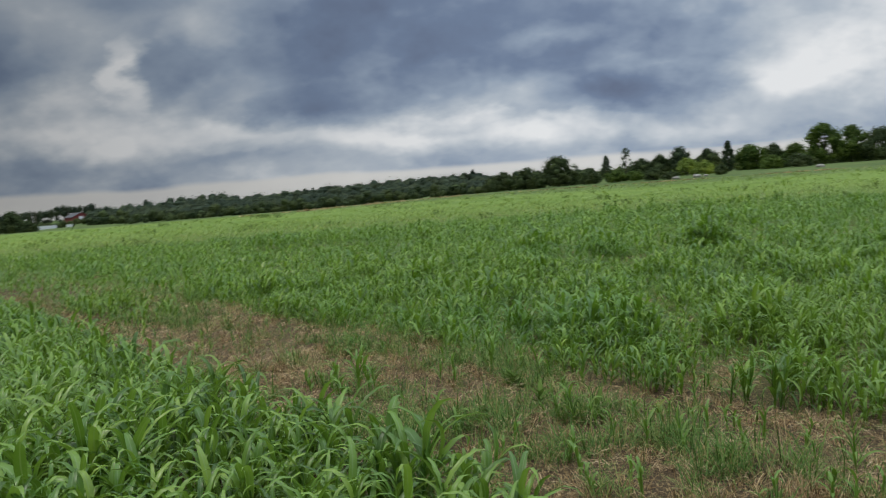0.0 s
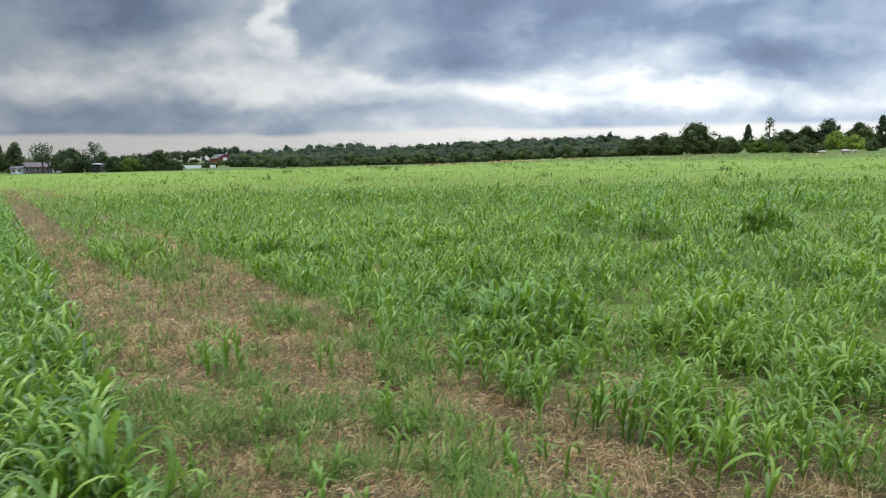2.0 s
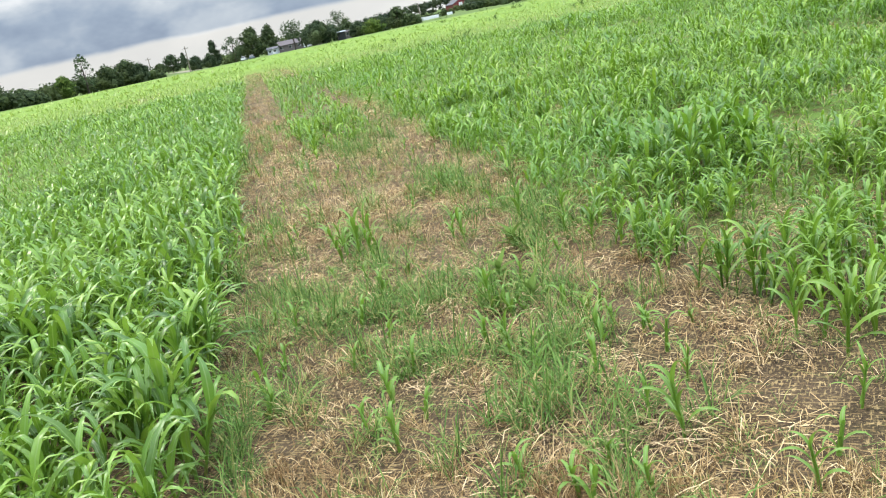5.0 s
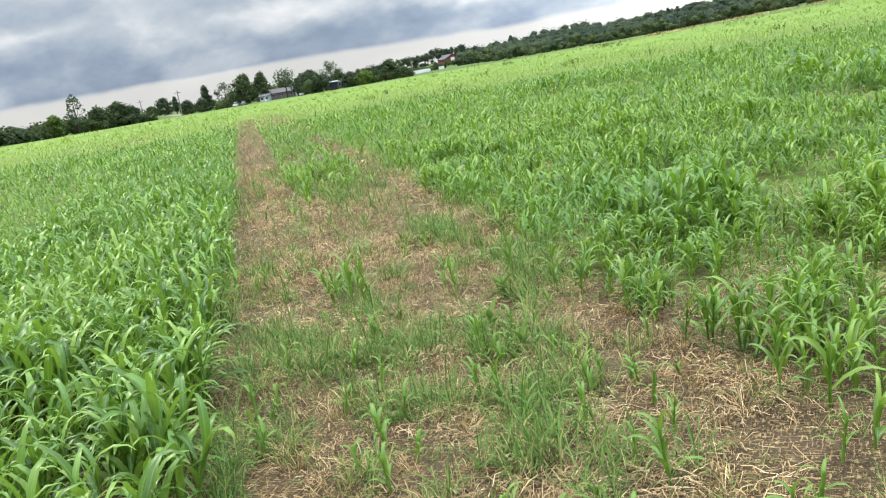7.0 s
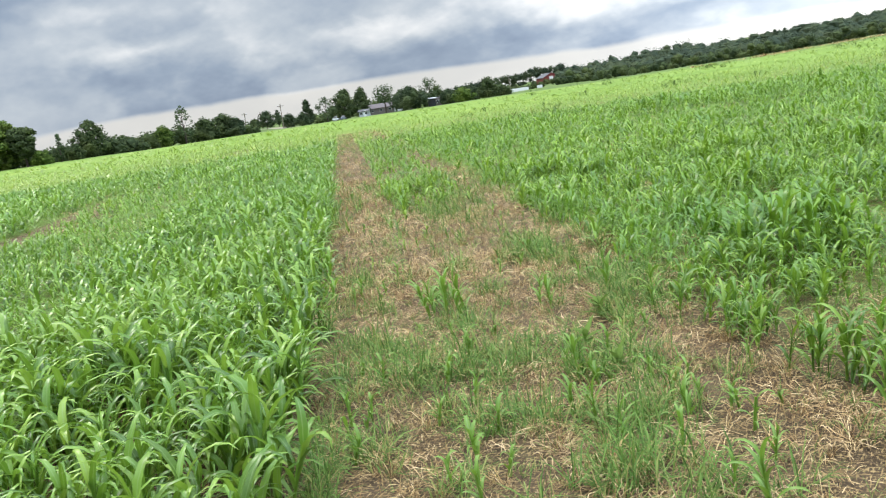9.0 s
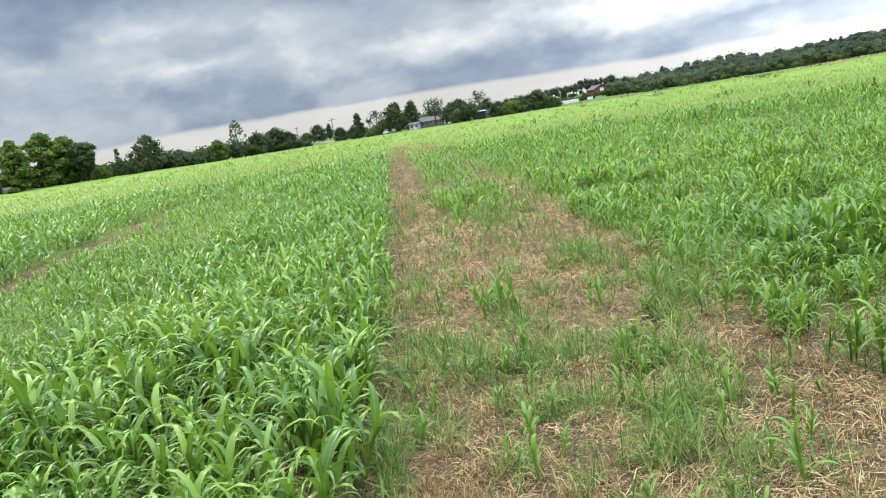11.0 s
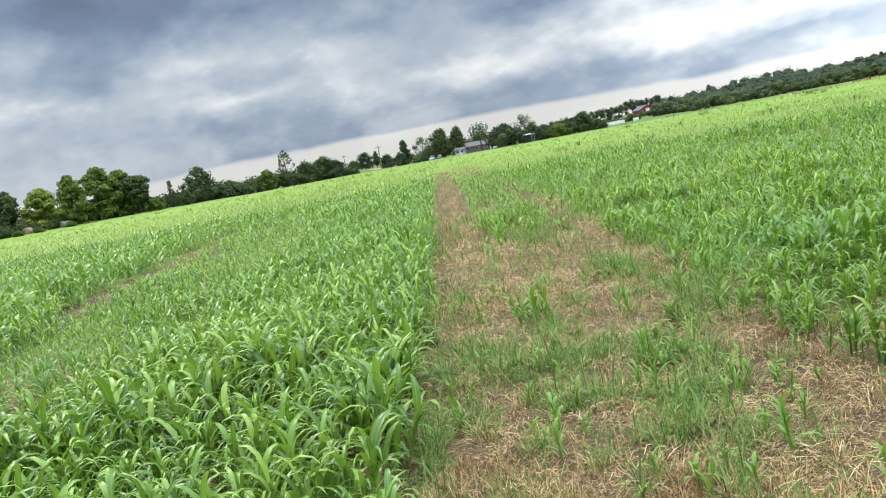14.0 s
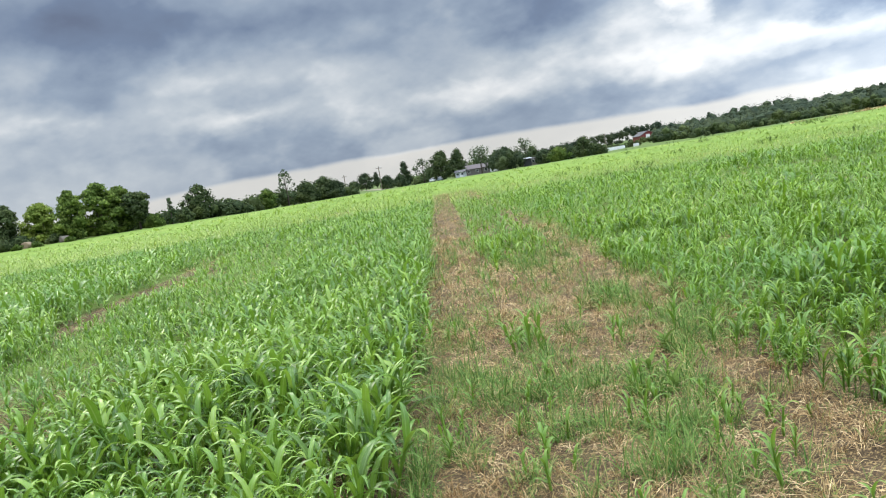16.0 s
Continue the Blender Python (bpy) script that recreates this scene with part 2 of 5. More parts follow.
m = Mat("dry_straw")
c = m.ramp(m.island(), (0.0, (0.070, 0.040, 0.020)), (0.36, (0.21, 0.130, 0.060)), (0.70, (0.48, 0.322, 0.148)), (1.0, (0.78, 0.60, 0.35)))
c = m.mix(m.math("MULTIPLY", m.span(m.noise(0.9, 3), 0.45, 0.62), 0.3), c, (0.30, 0.22, 0.15))
m.color(c, 0.8, spec=0.12)
M_STRAW = m.m

m = Mat("brown_stubble")
c = m.ramp(m.island(), (0.0, (0.075, 0.046, 0.020)), (0.4, (0.29, 0.180, 0.074)), (0.72, (0.58, 0.395, 0.180)), (1.0, (0.88, 0.71, 0.41)))
c = m.mix(m.math("MULTIPLY", m.span(m.noise(1.3, 3), 0.48, 0.62), 0.55), c, m.ramp(m.island(), (0.0, (0.12, 0.058, 0.026)), (1.0, (0.38, 0.22, 0.10))))
m.color(c, 0.75, spec=0.15).leafy(c, 0.15)
M_STUB = m.m

m = Mat("field_soil")
fine, mid_n = m.noise(75, 6, 0.7), m.noise(2.2, 5, 0.6)
soil = m.ramp(fine, (0.36, (0.022, 0.015, 0.009)), (0.56, (0.082, 0.054, 0.028)), (0.74, (0.24, 0.165, 0.088)))
soil = m.mix(m.math("MULTIPLY", m.span(m.noise(3.5, 4, 0.6), 0.5, 0.68), 0.25), soil, (0.085, 0.095, 0.030))
soil = m.mix(m.span(mid_n, 0.42, 0.66), soil, m.ramp(m.noise(70, 3, 0.7), (0.32, (0.045, 0.031, 0.019)), (0.72, (0.17, 0.115, 0.064))))
for stretch in ((110, 16, 1), (16, 110, 1), (80, 60, 1)):
    fibre = m.span(m.noise(1.0, 3, 0.5, stretch=stretch), 0.57, 0.66)
    soil = m.mix(m.math("MULTIPLY", fibre, 0.85), soil, m.ramp(m.noise(9, 2), (0.3, (0.25, 0.168, 0.072)), (0.7, (0.50, 0.36, 0.17))))
dist = m.node("ShaderNodeVectorMath", "LENGTH")
m.link(m.coord(), dist.inputs[0])
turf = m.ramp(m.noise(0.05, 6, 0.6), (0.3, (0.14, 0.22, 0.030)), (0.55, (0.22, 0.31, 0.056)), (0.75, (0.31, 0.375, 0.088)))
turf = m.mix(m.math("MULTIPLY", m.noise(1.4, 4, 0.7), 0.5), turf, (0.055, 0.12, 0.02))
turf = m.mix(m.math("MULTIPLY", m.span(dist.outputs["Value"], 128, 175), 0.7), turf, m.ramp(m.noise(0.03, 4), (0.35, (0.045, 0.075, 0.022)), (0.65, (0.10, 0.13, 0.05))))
across = m.node("ShaderNodeVectorMath", "DOT_PRODUCT")
m.link(m.coord(), across.inputs[0])
across.inputs[1].default_value = (0.819, 0.573, 0.0)
off_lane = m.span(m.math("ABSOLUTE", m.math("SUBTRACT", across.outputs["Value"], 3.95), 0.0), 1.05, 1.5)
row_gap = m.node("ShaderNodeVectorMath", "DOT_PRODUCT")
m.link(m.coord(), row_gap.inputs[0])
row_gap.inputs[1].default_value = (0.819, 0.573, 0.0)
off_gap = m.span(m.math("ABSOLUTE", m.math("ADD", row_gap.outputs["Value"], 3.12), 0.0), 0.4, 0.8)
off_lane = m.math("MULTIPLY", off_lane, off_gap)
weedy = m.mix(m.math("MULTIPLY", m.span(m.noise(9, 4, 0.6), 0.30, 0.55), 0.92), soil, (0.105, 0.185, 0.028))
soil = m.mix(m.math("MULTIPLY", off_lane, m.span(dist.outputs["Value"], 5, 11)), soil, weedy)
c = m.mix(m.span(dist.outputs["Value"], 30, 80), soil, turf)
m.color(c, 0.9, spec=0.15).bump(m.math("ADD", fine, mid_n), 0.6, 0.03)
M_GROUND = m.m


def foliage(name, dark, mid, pale, share=0.25):
    m = Mat(name)
    c = m.ramp(m.island(), (0.0, dark), (0.55, mid), (1.0, pale))
    c = m.mix(m.math("MULTIPLY", m.span(m.noise(0.35, 3), 0.4, 0.65), 0.5), c, dark)
    c = m.mix(m.math("MULTIPLY", m.span(m.noise(0.09, 3), 0.46, 0.62), 0.65), c, (mid[0] * 1.5, mid[1] * 1.3, mid[2] * 0.95))
    m.color(c, 0.8, spec=0.05).leafy(c, share)
    return m.m


M_OAK = foliage("oak_foliage", (0.044, 0.064, 0.030), (0.072, 0.100, 0.044), (0.128, 0.166, 0.060))
M_CEDAR = foliage("cedar_foliage", (0.036, 0.053, 0.030), (0.058, 0.084, 0.042), (0.090, 0.122, 0.056), 0.15)
M_ELM = foliage("elm_foliage", (0.050, 0.086, 0.022), (0.092, 0.146, 0.034), (0.205, 0.272, 0.060), 0.32)
M_ASH = foliage("ash_foliage", (0.045, 0.075, 0.035), (0.080, 0.120, 0.055), (0.130, 0.175, 0.080))
# light green of some bushes; on one fence tree it stands in for sunlight
M_LIME = foliage("pale_sunlit_foliage", (0.12, 0.175, 0.036), (0.205, 0.275, 0.056), (0.33, 0.395, 0.10))
# elm green made paler and yellower, so the sunlight on these trees is coloured in
M_FENCE = foliage("sunlit_fence_foliage", (0.066, 0.104, 0.026), (0.125, 0.188, 0.044), (0.27, 0.345, 0.085), 0.32)
M_SCRUB = foliage("scrub_foliage", (0.062, 0.086, 0.034), (0.100, 0.134, 0.050), (0.165, 0.205, 0.075))
# green of the woods with a little distance haze mixed in as blue-grey
M_WOODS = foliage("hazy_woods_foliage", (0.038, 0.054, 0.036), (0.056, 0.078, 0.050), (0.084, 0.112, 0.064), 0.2)


def plain(name, col, rough, spots=0.25, scale=3.0, metal=0.0):
    m = Mat(name)
    n = m.noise(scale, 5, 0.6)
    lo, hi = tuple(v * (1 - spots) for v in col), tuple(min(1, v * (1 + spots * 0.6)) for v in col)
    m.color(m.ramp(n, (0.3, lo), (0.7, hi)), rough, metal).bump(n, 0.15, 0.02)
    return m.m


M_BARK = plain("bark", (0.075, 0.058, 0.045), 0.9, 0.4, 5)
M_POLE = plain("weathered_pole", (0.20, 0.165, 0.13), 0.85, 0.3, 4)
M_SIDING = plain("grey_siding", (0.165, 0.140, 0.138), 0.6, 0.12, 1.5)
M_ROOFGREY = plain("grey_shingles", (0.120, 0.100, 0.100), 0.85, 0.2, 2)
M_WHITE = plain("white_paint", (0.78, 0.79, 0.80), 0.45, 0.08, 1.2)
M_RED = plain("barn_red_paint", (0.21, 0.030, 0.034), 0.65, 0.3, 1.0)
M_TIN = plain("tin_roof", (0.115, 0.11, 0.115), 0.9, 0.15, 1.0)
M_ROOFPALE = plain("pale_metal_roof", (0.42, 0.43, 0.45), 0.6, 0.15, 1.0)
M_DARK = plain("dark_timber", (0.022, 0.024, 0.026), 0.8, 0.3, 2)
M_GLASS = plain("window_glass", (0.03, 0.035, 0.04), 0.08, 0.1, 1)
M_RUBBER = plain("tyre_rubber", (0.02, 0.02, 0.02), 0.8, 0.2, 4)
M_HAY = plain("hay", (0.27, 0.20, 0.13), 0.95, 0.35, 6)
M_HAYGREY = plain("weathered_hay", (0.20, 0.17, 0.135), 0.95, 0.35, 6)
M_STONE = plain("pale_limestone", (0.38, 0.345, 0.30), 0.9, 0.25, 2.5)
M_ROAD = plain("gravel_road", (0.24, 0.195, 0.155), 0.95, 0.2, 0.4)
M_PALE = plain("pale_siding", (0.50, 0.53, 0.57), 0.5, 0.1, 1)
M_BLUE = plain("blue_grey_paint", (0.22, 0.25, 0.29), 0.4, 0.1, 1)

# ---- building helpers ----
rng = np.random.default_rng(7)
EYE_XY = np.array([2.5, 1.0])                    # the middle of the walk, from which far bearings are laid off
LANE_AT, LANE_ALONG, LANE_ACROSS = np.array([0.5, 4.06]), np.array([-0.573, 0.819]), np.array([0.819, 0.573])


def smooth01(v, a, b):
    s = np.clip((v - a) / (b - a), 0, 1)
    return s * s * (3 - 2 * s)


def waves(x, y, seed, scale):
    """Cheap smooth noise, about -1 to 1."""
    r = np.random.default_rng(seed)
    out = 0
    for k in range(6):
        a, f, p = r.uniform(0, 6.283), r.uniform(0.6, 1.7) / scale, r.uniform(0, 6.283)
        out = out + np.sin((x * np.cos(a) + y * np.sin(a)) * f * 6.283 + p)
    return out / 3.2


BEARINGS = [-180, -75, -60, -48, -40, -30, -20, -10, 0, 8, 16, 26, 60, 180]
FIELD_END = [120, 120, 125, 128, 130, 130, 132, 150, 200, 225, 225, 220, 200, 120]
END_Z = [0, 0, 0.0, 0.08, 0.06, -0.02, -0.02, 0.1, 0.5, 0.35, 0.40, 0.45, 0.4, 0]
FAR_R = [300, 165, 165, 165, 340, 345, 420, 480, 400, 300, 300, 300, 300, 300]
FAR_Z = [0, 0.7, 0.6, 0.1, -1.8, -2.0, -2.2, -2.2, 0.2, 0.9, 1.9, 2.0, 2.0, 0]
HILL_Z = [0, 2, 1, 0, -2, -3, 3, 12, 10, 6, 6, 6, 4, 0]


def ground_z(x, y):
    x, y = np.asarray(x, float), np.asarray(y, float)
    dx, dy = x - EYE_XY[0], y - EYE_XY[1]
    r, b = np.hypot(dx, dy), np.degrees(np.arctan2(dx, dy))
    r1, z1, r2, z2, z3 = (np.interp(b, BEARINGS, k) for k in (FIELD_END, END_Z, FAR_R, FAR_Z, HILL_Z))
    near = z1 * smooth01(r, 30, r1)
    far = near + (z2 - z1) * smooth01(r, r1, r2)
    z = far + (z3 - z2) * smooth01(r, r2, 900)
    return z + 0.02 * waves(x, y, 3, 2.4) * smooth01(60 - r, 0, 40) + 0.35 * waves(x, y, 4, 90) * smooth01(r, 180, 500)


def polar(bearing, r):
    x, y = EYE_XY[0] + r * math.sin(radians(bearing)), EYE_XY[1] + r * math.cos(radians(bearing))
    return x, y, float(ground_z(x, y))


def mesh_from(name, verts, faces, mat, rib=None, smooth=True):
    """One mesh from an array of corners and an array (or a list of arrays) of triangles or quads."""
    me = bpy.data.meshes.new(name)
    groups = [f for f in (faces if isinstance(faces, list) else [faces]) if len(f)]
    loops = np.concatenate([f.ravel() for f in groups]).astype(np.int32)
    sizes = np.concatenate([np.full(len(f), f.shape[1]) for f in groups])
    me.vertices.add(len(verts))
    me.vertices.foreach_set("co", np.asarray(verts, np.float32).ravel())
    me.loops.add(len(loops))
    me.loops.foreach_set("vertex_index", loops)
    me.polygons.add(len(sizes))
    me.polygons.foreach_set("loop_start", np.r_[0, np.cumsum(sizes)[:-1]].astype(np.int32))
    me.polygons.foreach_set("use_smooth", np.full(len(sizes), smooth))
    me.update(calc_edges=True)
    if rib is not None:
        me.attributes.new("rib", "FLOAT", "POINT").data.foreach_set("value", np.asarray(rib, np.float32))
    me.materials.append(mat)
    return me


def thing(name, place, label, category, group="", rz=0.0):
    """An Empty at a thing's base, to which its parts belong."""
    ob = new(name)
    ob.empty_display_size = 0.2
    ob.matrix_world = pose(*place, 0, 0, rz)
    return tagged(ob, label, category, group)


def hang(name, me, parent, label=""):
    ob = new(name, me)
    ob.parent = parent
    return tagged(ob, label) if label else ob


def part(name, bm, material, parent, label=""):
    me = bpy.data.meshes.new(name)
    bm.to_mesh(me)
    bm.free()
    me.materials.append(material)
    return hang(name, me, parent, label)


def box(x0, x1, y0, y1, z0, z1, bevel=0.0):
    bm = bmesh.new()
    bmesh.ops.create_cube(bm, size=1, matrix=Matrix.LocRotScale(((x0 + x1) / 2, (y0 + y1) / 2, (z0 + z1) / 2), None, (x1 - x0, y1 - y0, z1 - z0)))
    if bevel:
        bmesh.ops.bevel(bm, geom=bm.edges[:], offset=bevel, segments=2, affect="EDGES")
    return bm


def prism(profile, x0, x1):
    """A profile of (y, z) corners drawn out along x."""
    bm = bmesh.new()
    a, b = [bm.verts.new((x0, *p)) for p in profile], [bm.verts.new((x1, *p)) for p in profile]
    bm.faces.new(a[::-1])
    bm.faces.new(b)
    for i in range(len(a)):
        j = (i + 1) % len(a)
        bm.faces.new((a[i], a[j], b[j], b[i]))
    bmesh.ops.recalc_face_normals(bm, faces=bm.faces[:])
    return bm


def tube(points, radii, sides=6):
    """Corners and quads of a tapered tube along points."""
    pts = np.asarray(points, float)
    d = np.gradient(pts, axis=0)
    d /= np.linalg.norm(d, axis=1)[:, None] + 1e-9
    ref = np.where(np.abs(d[:, 2:3]) > 0.9, [[1.0, 0, 0]], [[0, 0, 1.0]])
    s = np.cross(d, ref)
    s /= np.linalg.norm(s, axis=1)[:, None] + 1e-9
    t = np.cross(d, s)
    a = np.linspace(0, 2 * np.pi, sides, endpoint=False)
    v = pts[:, None] + np.asarray(radii)[:, None, None] * (np.cos(a)[None, :, None] * s[:, None] + np.sin(a)[None, :, None] * t[:, None])
    n, f = len(pts), []
    for i in range(n - 1):
        for k in range(sides):
            k2 = (k + 1) % sides
            f.append((i * sides + k, i * sides + k2, (i + 1) * sides + k2, (i + 1) * sides + k))
    return v.reshape(-1, 3), np.array(f, int)


def blade(length, width, rise, droop, segs, folded, twist=0.0, base=(0, 0, 0), yaw=0.0, late=1.6):
    """A strap leaf that rises at an angle from upright and arches over. Gives corners, quads and the midrib's mark."""
    s = np.linspace(0, 1, segs + 1) ** 0.75
    ang = np.radians(rise + droop * s ** late)
    step = length * np.diff(s)
    r = np.r_[0, np.cumsum(np.sin((ang[:-1] + ang[1:]) / 2) * step)]
    z = np.r_[0, np.cumsum(np.cos((ang[:-1] + ang[1:]) / 2) * step)]
    w = width * np.clip(np.minimum(0.5 + 1.6 * s, 1.0) * (1 - s ** 2.0) ** 0.85, 0.03, 1) / 2
    tw = twist * s
    side = np.stack([np.sin(tw) * np.cos(ang) * -1, np.cos(tw), np.sin(tw) * np.sin(ang)], -1)
    mid = np.stack([r, 0 * r, z], -1)
    up = np.stack([-np.cos(ang), 0 * ang, np.sin(ang)], -1)
    if folded:
        v = np.stack([mid - side * w[:, None] + up * (w * 0.35)[:, None], mid, mid + side * w[:, None] + up * (w * 0.35)[:, None]], 1)
        rib = np.tile([0.0, 1.0, 0.0], segs + 1)
    else:
        v = np.stack([mid - side * w[:, None], mid + side * w[:, None]], 1)
        rib = np.zeros(2 * (segs + 1))
    k = v.shape[1]
    f = [(i * k + j, i * k + j + 1, (i + 1) * k + j + 1, (i + 1) * k + j) for i in range(segs) for j in range(k - 1)]
    c, q = math.cos(yaw), math.sin(yaw)
    v = v.reshape(-1, 3) @ np.array([[c, q, 0], [-q, c, 0], [0, 0, 1]]) + np.asarray(base)
    return v, np.array(f, int), rib


def join(pieces):
    vs, fs, rs, n = [], [], [], 0
    for v, f, *r in pieces:
        vs.append(v)
        fs.append(f + n)
        rs.append(r[0] if r else np.zeros(len(v)))
        n += len(v)
    return np.concatenate(vs), np.concatenate(fs), np.concatenate(rs)


def sorghum_pieces(r, height, leaves, segs, folded, fat=1.0, stem=True, erect=0.0, reach=1.0):
    """The stem and the leaves of one plant as separate pieces."""
    out = []
    top = height * 0.56
    lean = r.uniform(-0.05, 0.05, 2)
    if stem:
        out.append(tube([(0, 0, -0.03), (lean[0] * 0.5, lean[1] * 0.5, top * 0.5), (lean[0], lean[1], top)], [0.007 * fat, 0.006 * fat, 0.004 * fat], 4))
    turn = r.uniform(0, 6.28)
    for k in range(leaves):
        q = (k + 0.5) / leaves
        z = top * (0.06 + 0.86 * q)
        ln = reach * height * r.uniform(0.44, 0.74) * (1.0 - 0.3 * abs(q - 0.6))
        yaw = turn + k * math.pi + r.normal(0, 0.6)
        rise, droop = (r.uniform(12, 46), r.uniform(95, 165)) if q < 0.65 else (r.uniform(3, 28), r.uniform(115, 185))
        rise, droop = rise * (1 - 0.5 * erect), droop * (1 - 0.6 * erect * r.uniform(0.3, 1.2))
        out.append(blade(ln, height * 0.070 * fat * r.uniform(0.7, 1.2), rise, droop, segs, folded, r.normal(0, 0.32), (lean[0] * q, lean[1] * q, z), yaw, 2.1))
    return out


def grow(protos, xy, size, yaw, z=None, tilt=None):
    """Copies of joined plants at many places, as one set of corners, quads and rib marks."""
    pick = rng.integers(0, len(protos), len(xy))
    z = ground_z(xy[:, 0], xy[:, 1]) if z is None else z
    vs, fs, rs, n = [], [], [], 0
    for k, (v, f, r) in enumerate(protos):
        i = np.where(pick == k)[0]
        if not len(i):
            continue
        c, s = np.cos(yaw[i]), np.sin(yaw[i])
        p = np.empty((len(i), len(v), 3))
        vv = v[None] * size[i][:, None, None]
        p[..., 0] = vv[..., 0] * c[:, None] - vv[..., 1] * s[:, None] + xy[i, 0][:, None]
        p[..., 1] = vv[..., 0] * s[:, None] + vv[..., 1] * c[:, None] + xy[i, 1][:, None]
        p[..., 2] = vv[..., 2] + z[i][:, None]
        if tilt is not None:
            p[..., 0] += vv[..., 2] * tilt[i, 0][:, None]
            p[..., 1] += vv[..., 2] * tilt[i, 1][:, None]
        vs.append(p.reshape(-1, 3))
        fs.append((f[None] + (np.arange(len(i)) * len(v))[:, None, None]).reshape(-1, f.shape[1]) + n)
        rs.append(np.tile(r, len(i)))
        n += len(i) * len(v)
    return np.concatenate(vs), np.concatenate(fs), np.concatenate(rs)


# ---- ground ----
rings = np.r_[0, np.geomspace(0.6, 60, 70), np.geomspace(63, 4200, 60)]
spokes = np.radians(np.arange(0, 360, 1.25))
gx = EYE_XY[0] + rings[1:, None] * np.sin(spokes)[None]
gy = EYE_XY[1] + rings[1:, None] * np.cos(spokes)[None]
gv = np.stack([gx, gy, ground_z(gx, gy)], -1).reshape(-1, 3)
ns, nr = len(spokes), len(rings) - 1
gv = np.concatenate([gv, [[*EYE_XY, float(ground_z(*EYE_XY))]]])
ii, kk = np.meshgrid(np.arange(nr - 1), np.arange(ns), indexing="ij")
k2 = (kk + 1) % ns
gq = np.stack([ii * ns + kk, (ii + 1) * ns + kk, (ii + 1) * ns + k2, ii * ns + k2], -1).reshape(-1, 4)
gt = np.stack([np.full(ns, nr * ns), np.arange(ns), (np.arange(ns) + 1) % ns], -1)
ground = new("ground", mesh_from("ground", gv, [gq, gt], M_GROUND))
tagged(ground, "flat farmland of brown soil and green turf", "ground", kind="structure")

# ---- the crop ----


def lane_uv(x, y):
    dx, dy = x - LANE_AT[0], y - LANE_AT[1]
    return dx * LANE_ALONG[0] + dy * LANE_ALONG[1], dx * LANE_ACROSS[0] + dy * LANE_ACROSS[1]


def spot(x, y, cx, cy, a, b, rot=0.0):
    """1 inside an ellipse, 0 outside, with a soft ragged rim."""
    c, s = math.cos(radians(rot)), math.sin(radians(rot))
    dx, dy = x - cx, y - cy
    d = np.hypot((dx * c + dy * s) / a, (-dx * s + dy * c) / b) + 0.25 * waves(x, y, 11, 0.9)
    return 1 - smooth01(d, 0.75, 1.15)


def gap_line(u):
    """Where the narrow wheel track runs through the left block."""
    return np.interp(u, [4, 9, 13, 17, 22, 28], [-4.75, -5.45, -5.85, -6.0, -6.2, -7.0]) + 0.08 * waves(u, 0 * u, 23, 2.5)


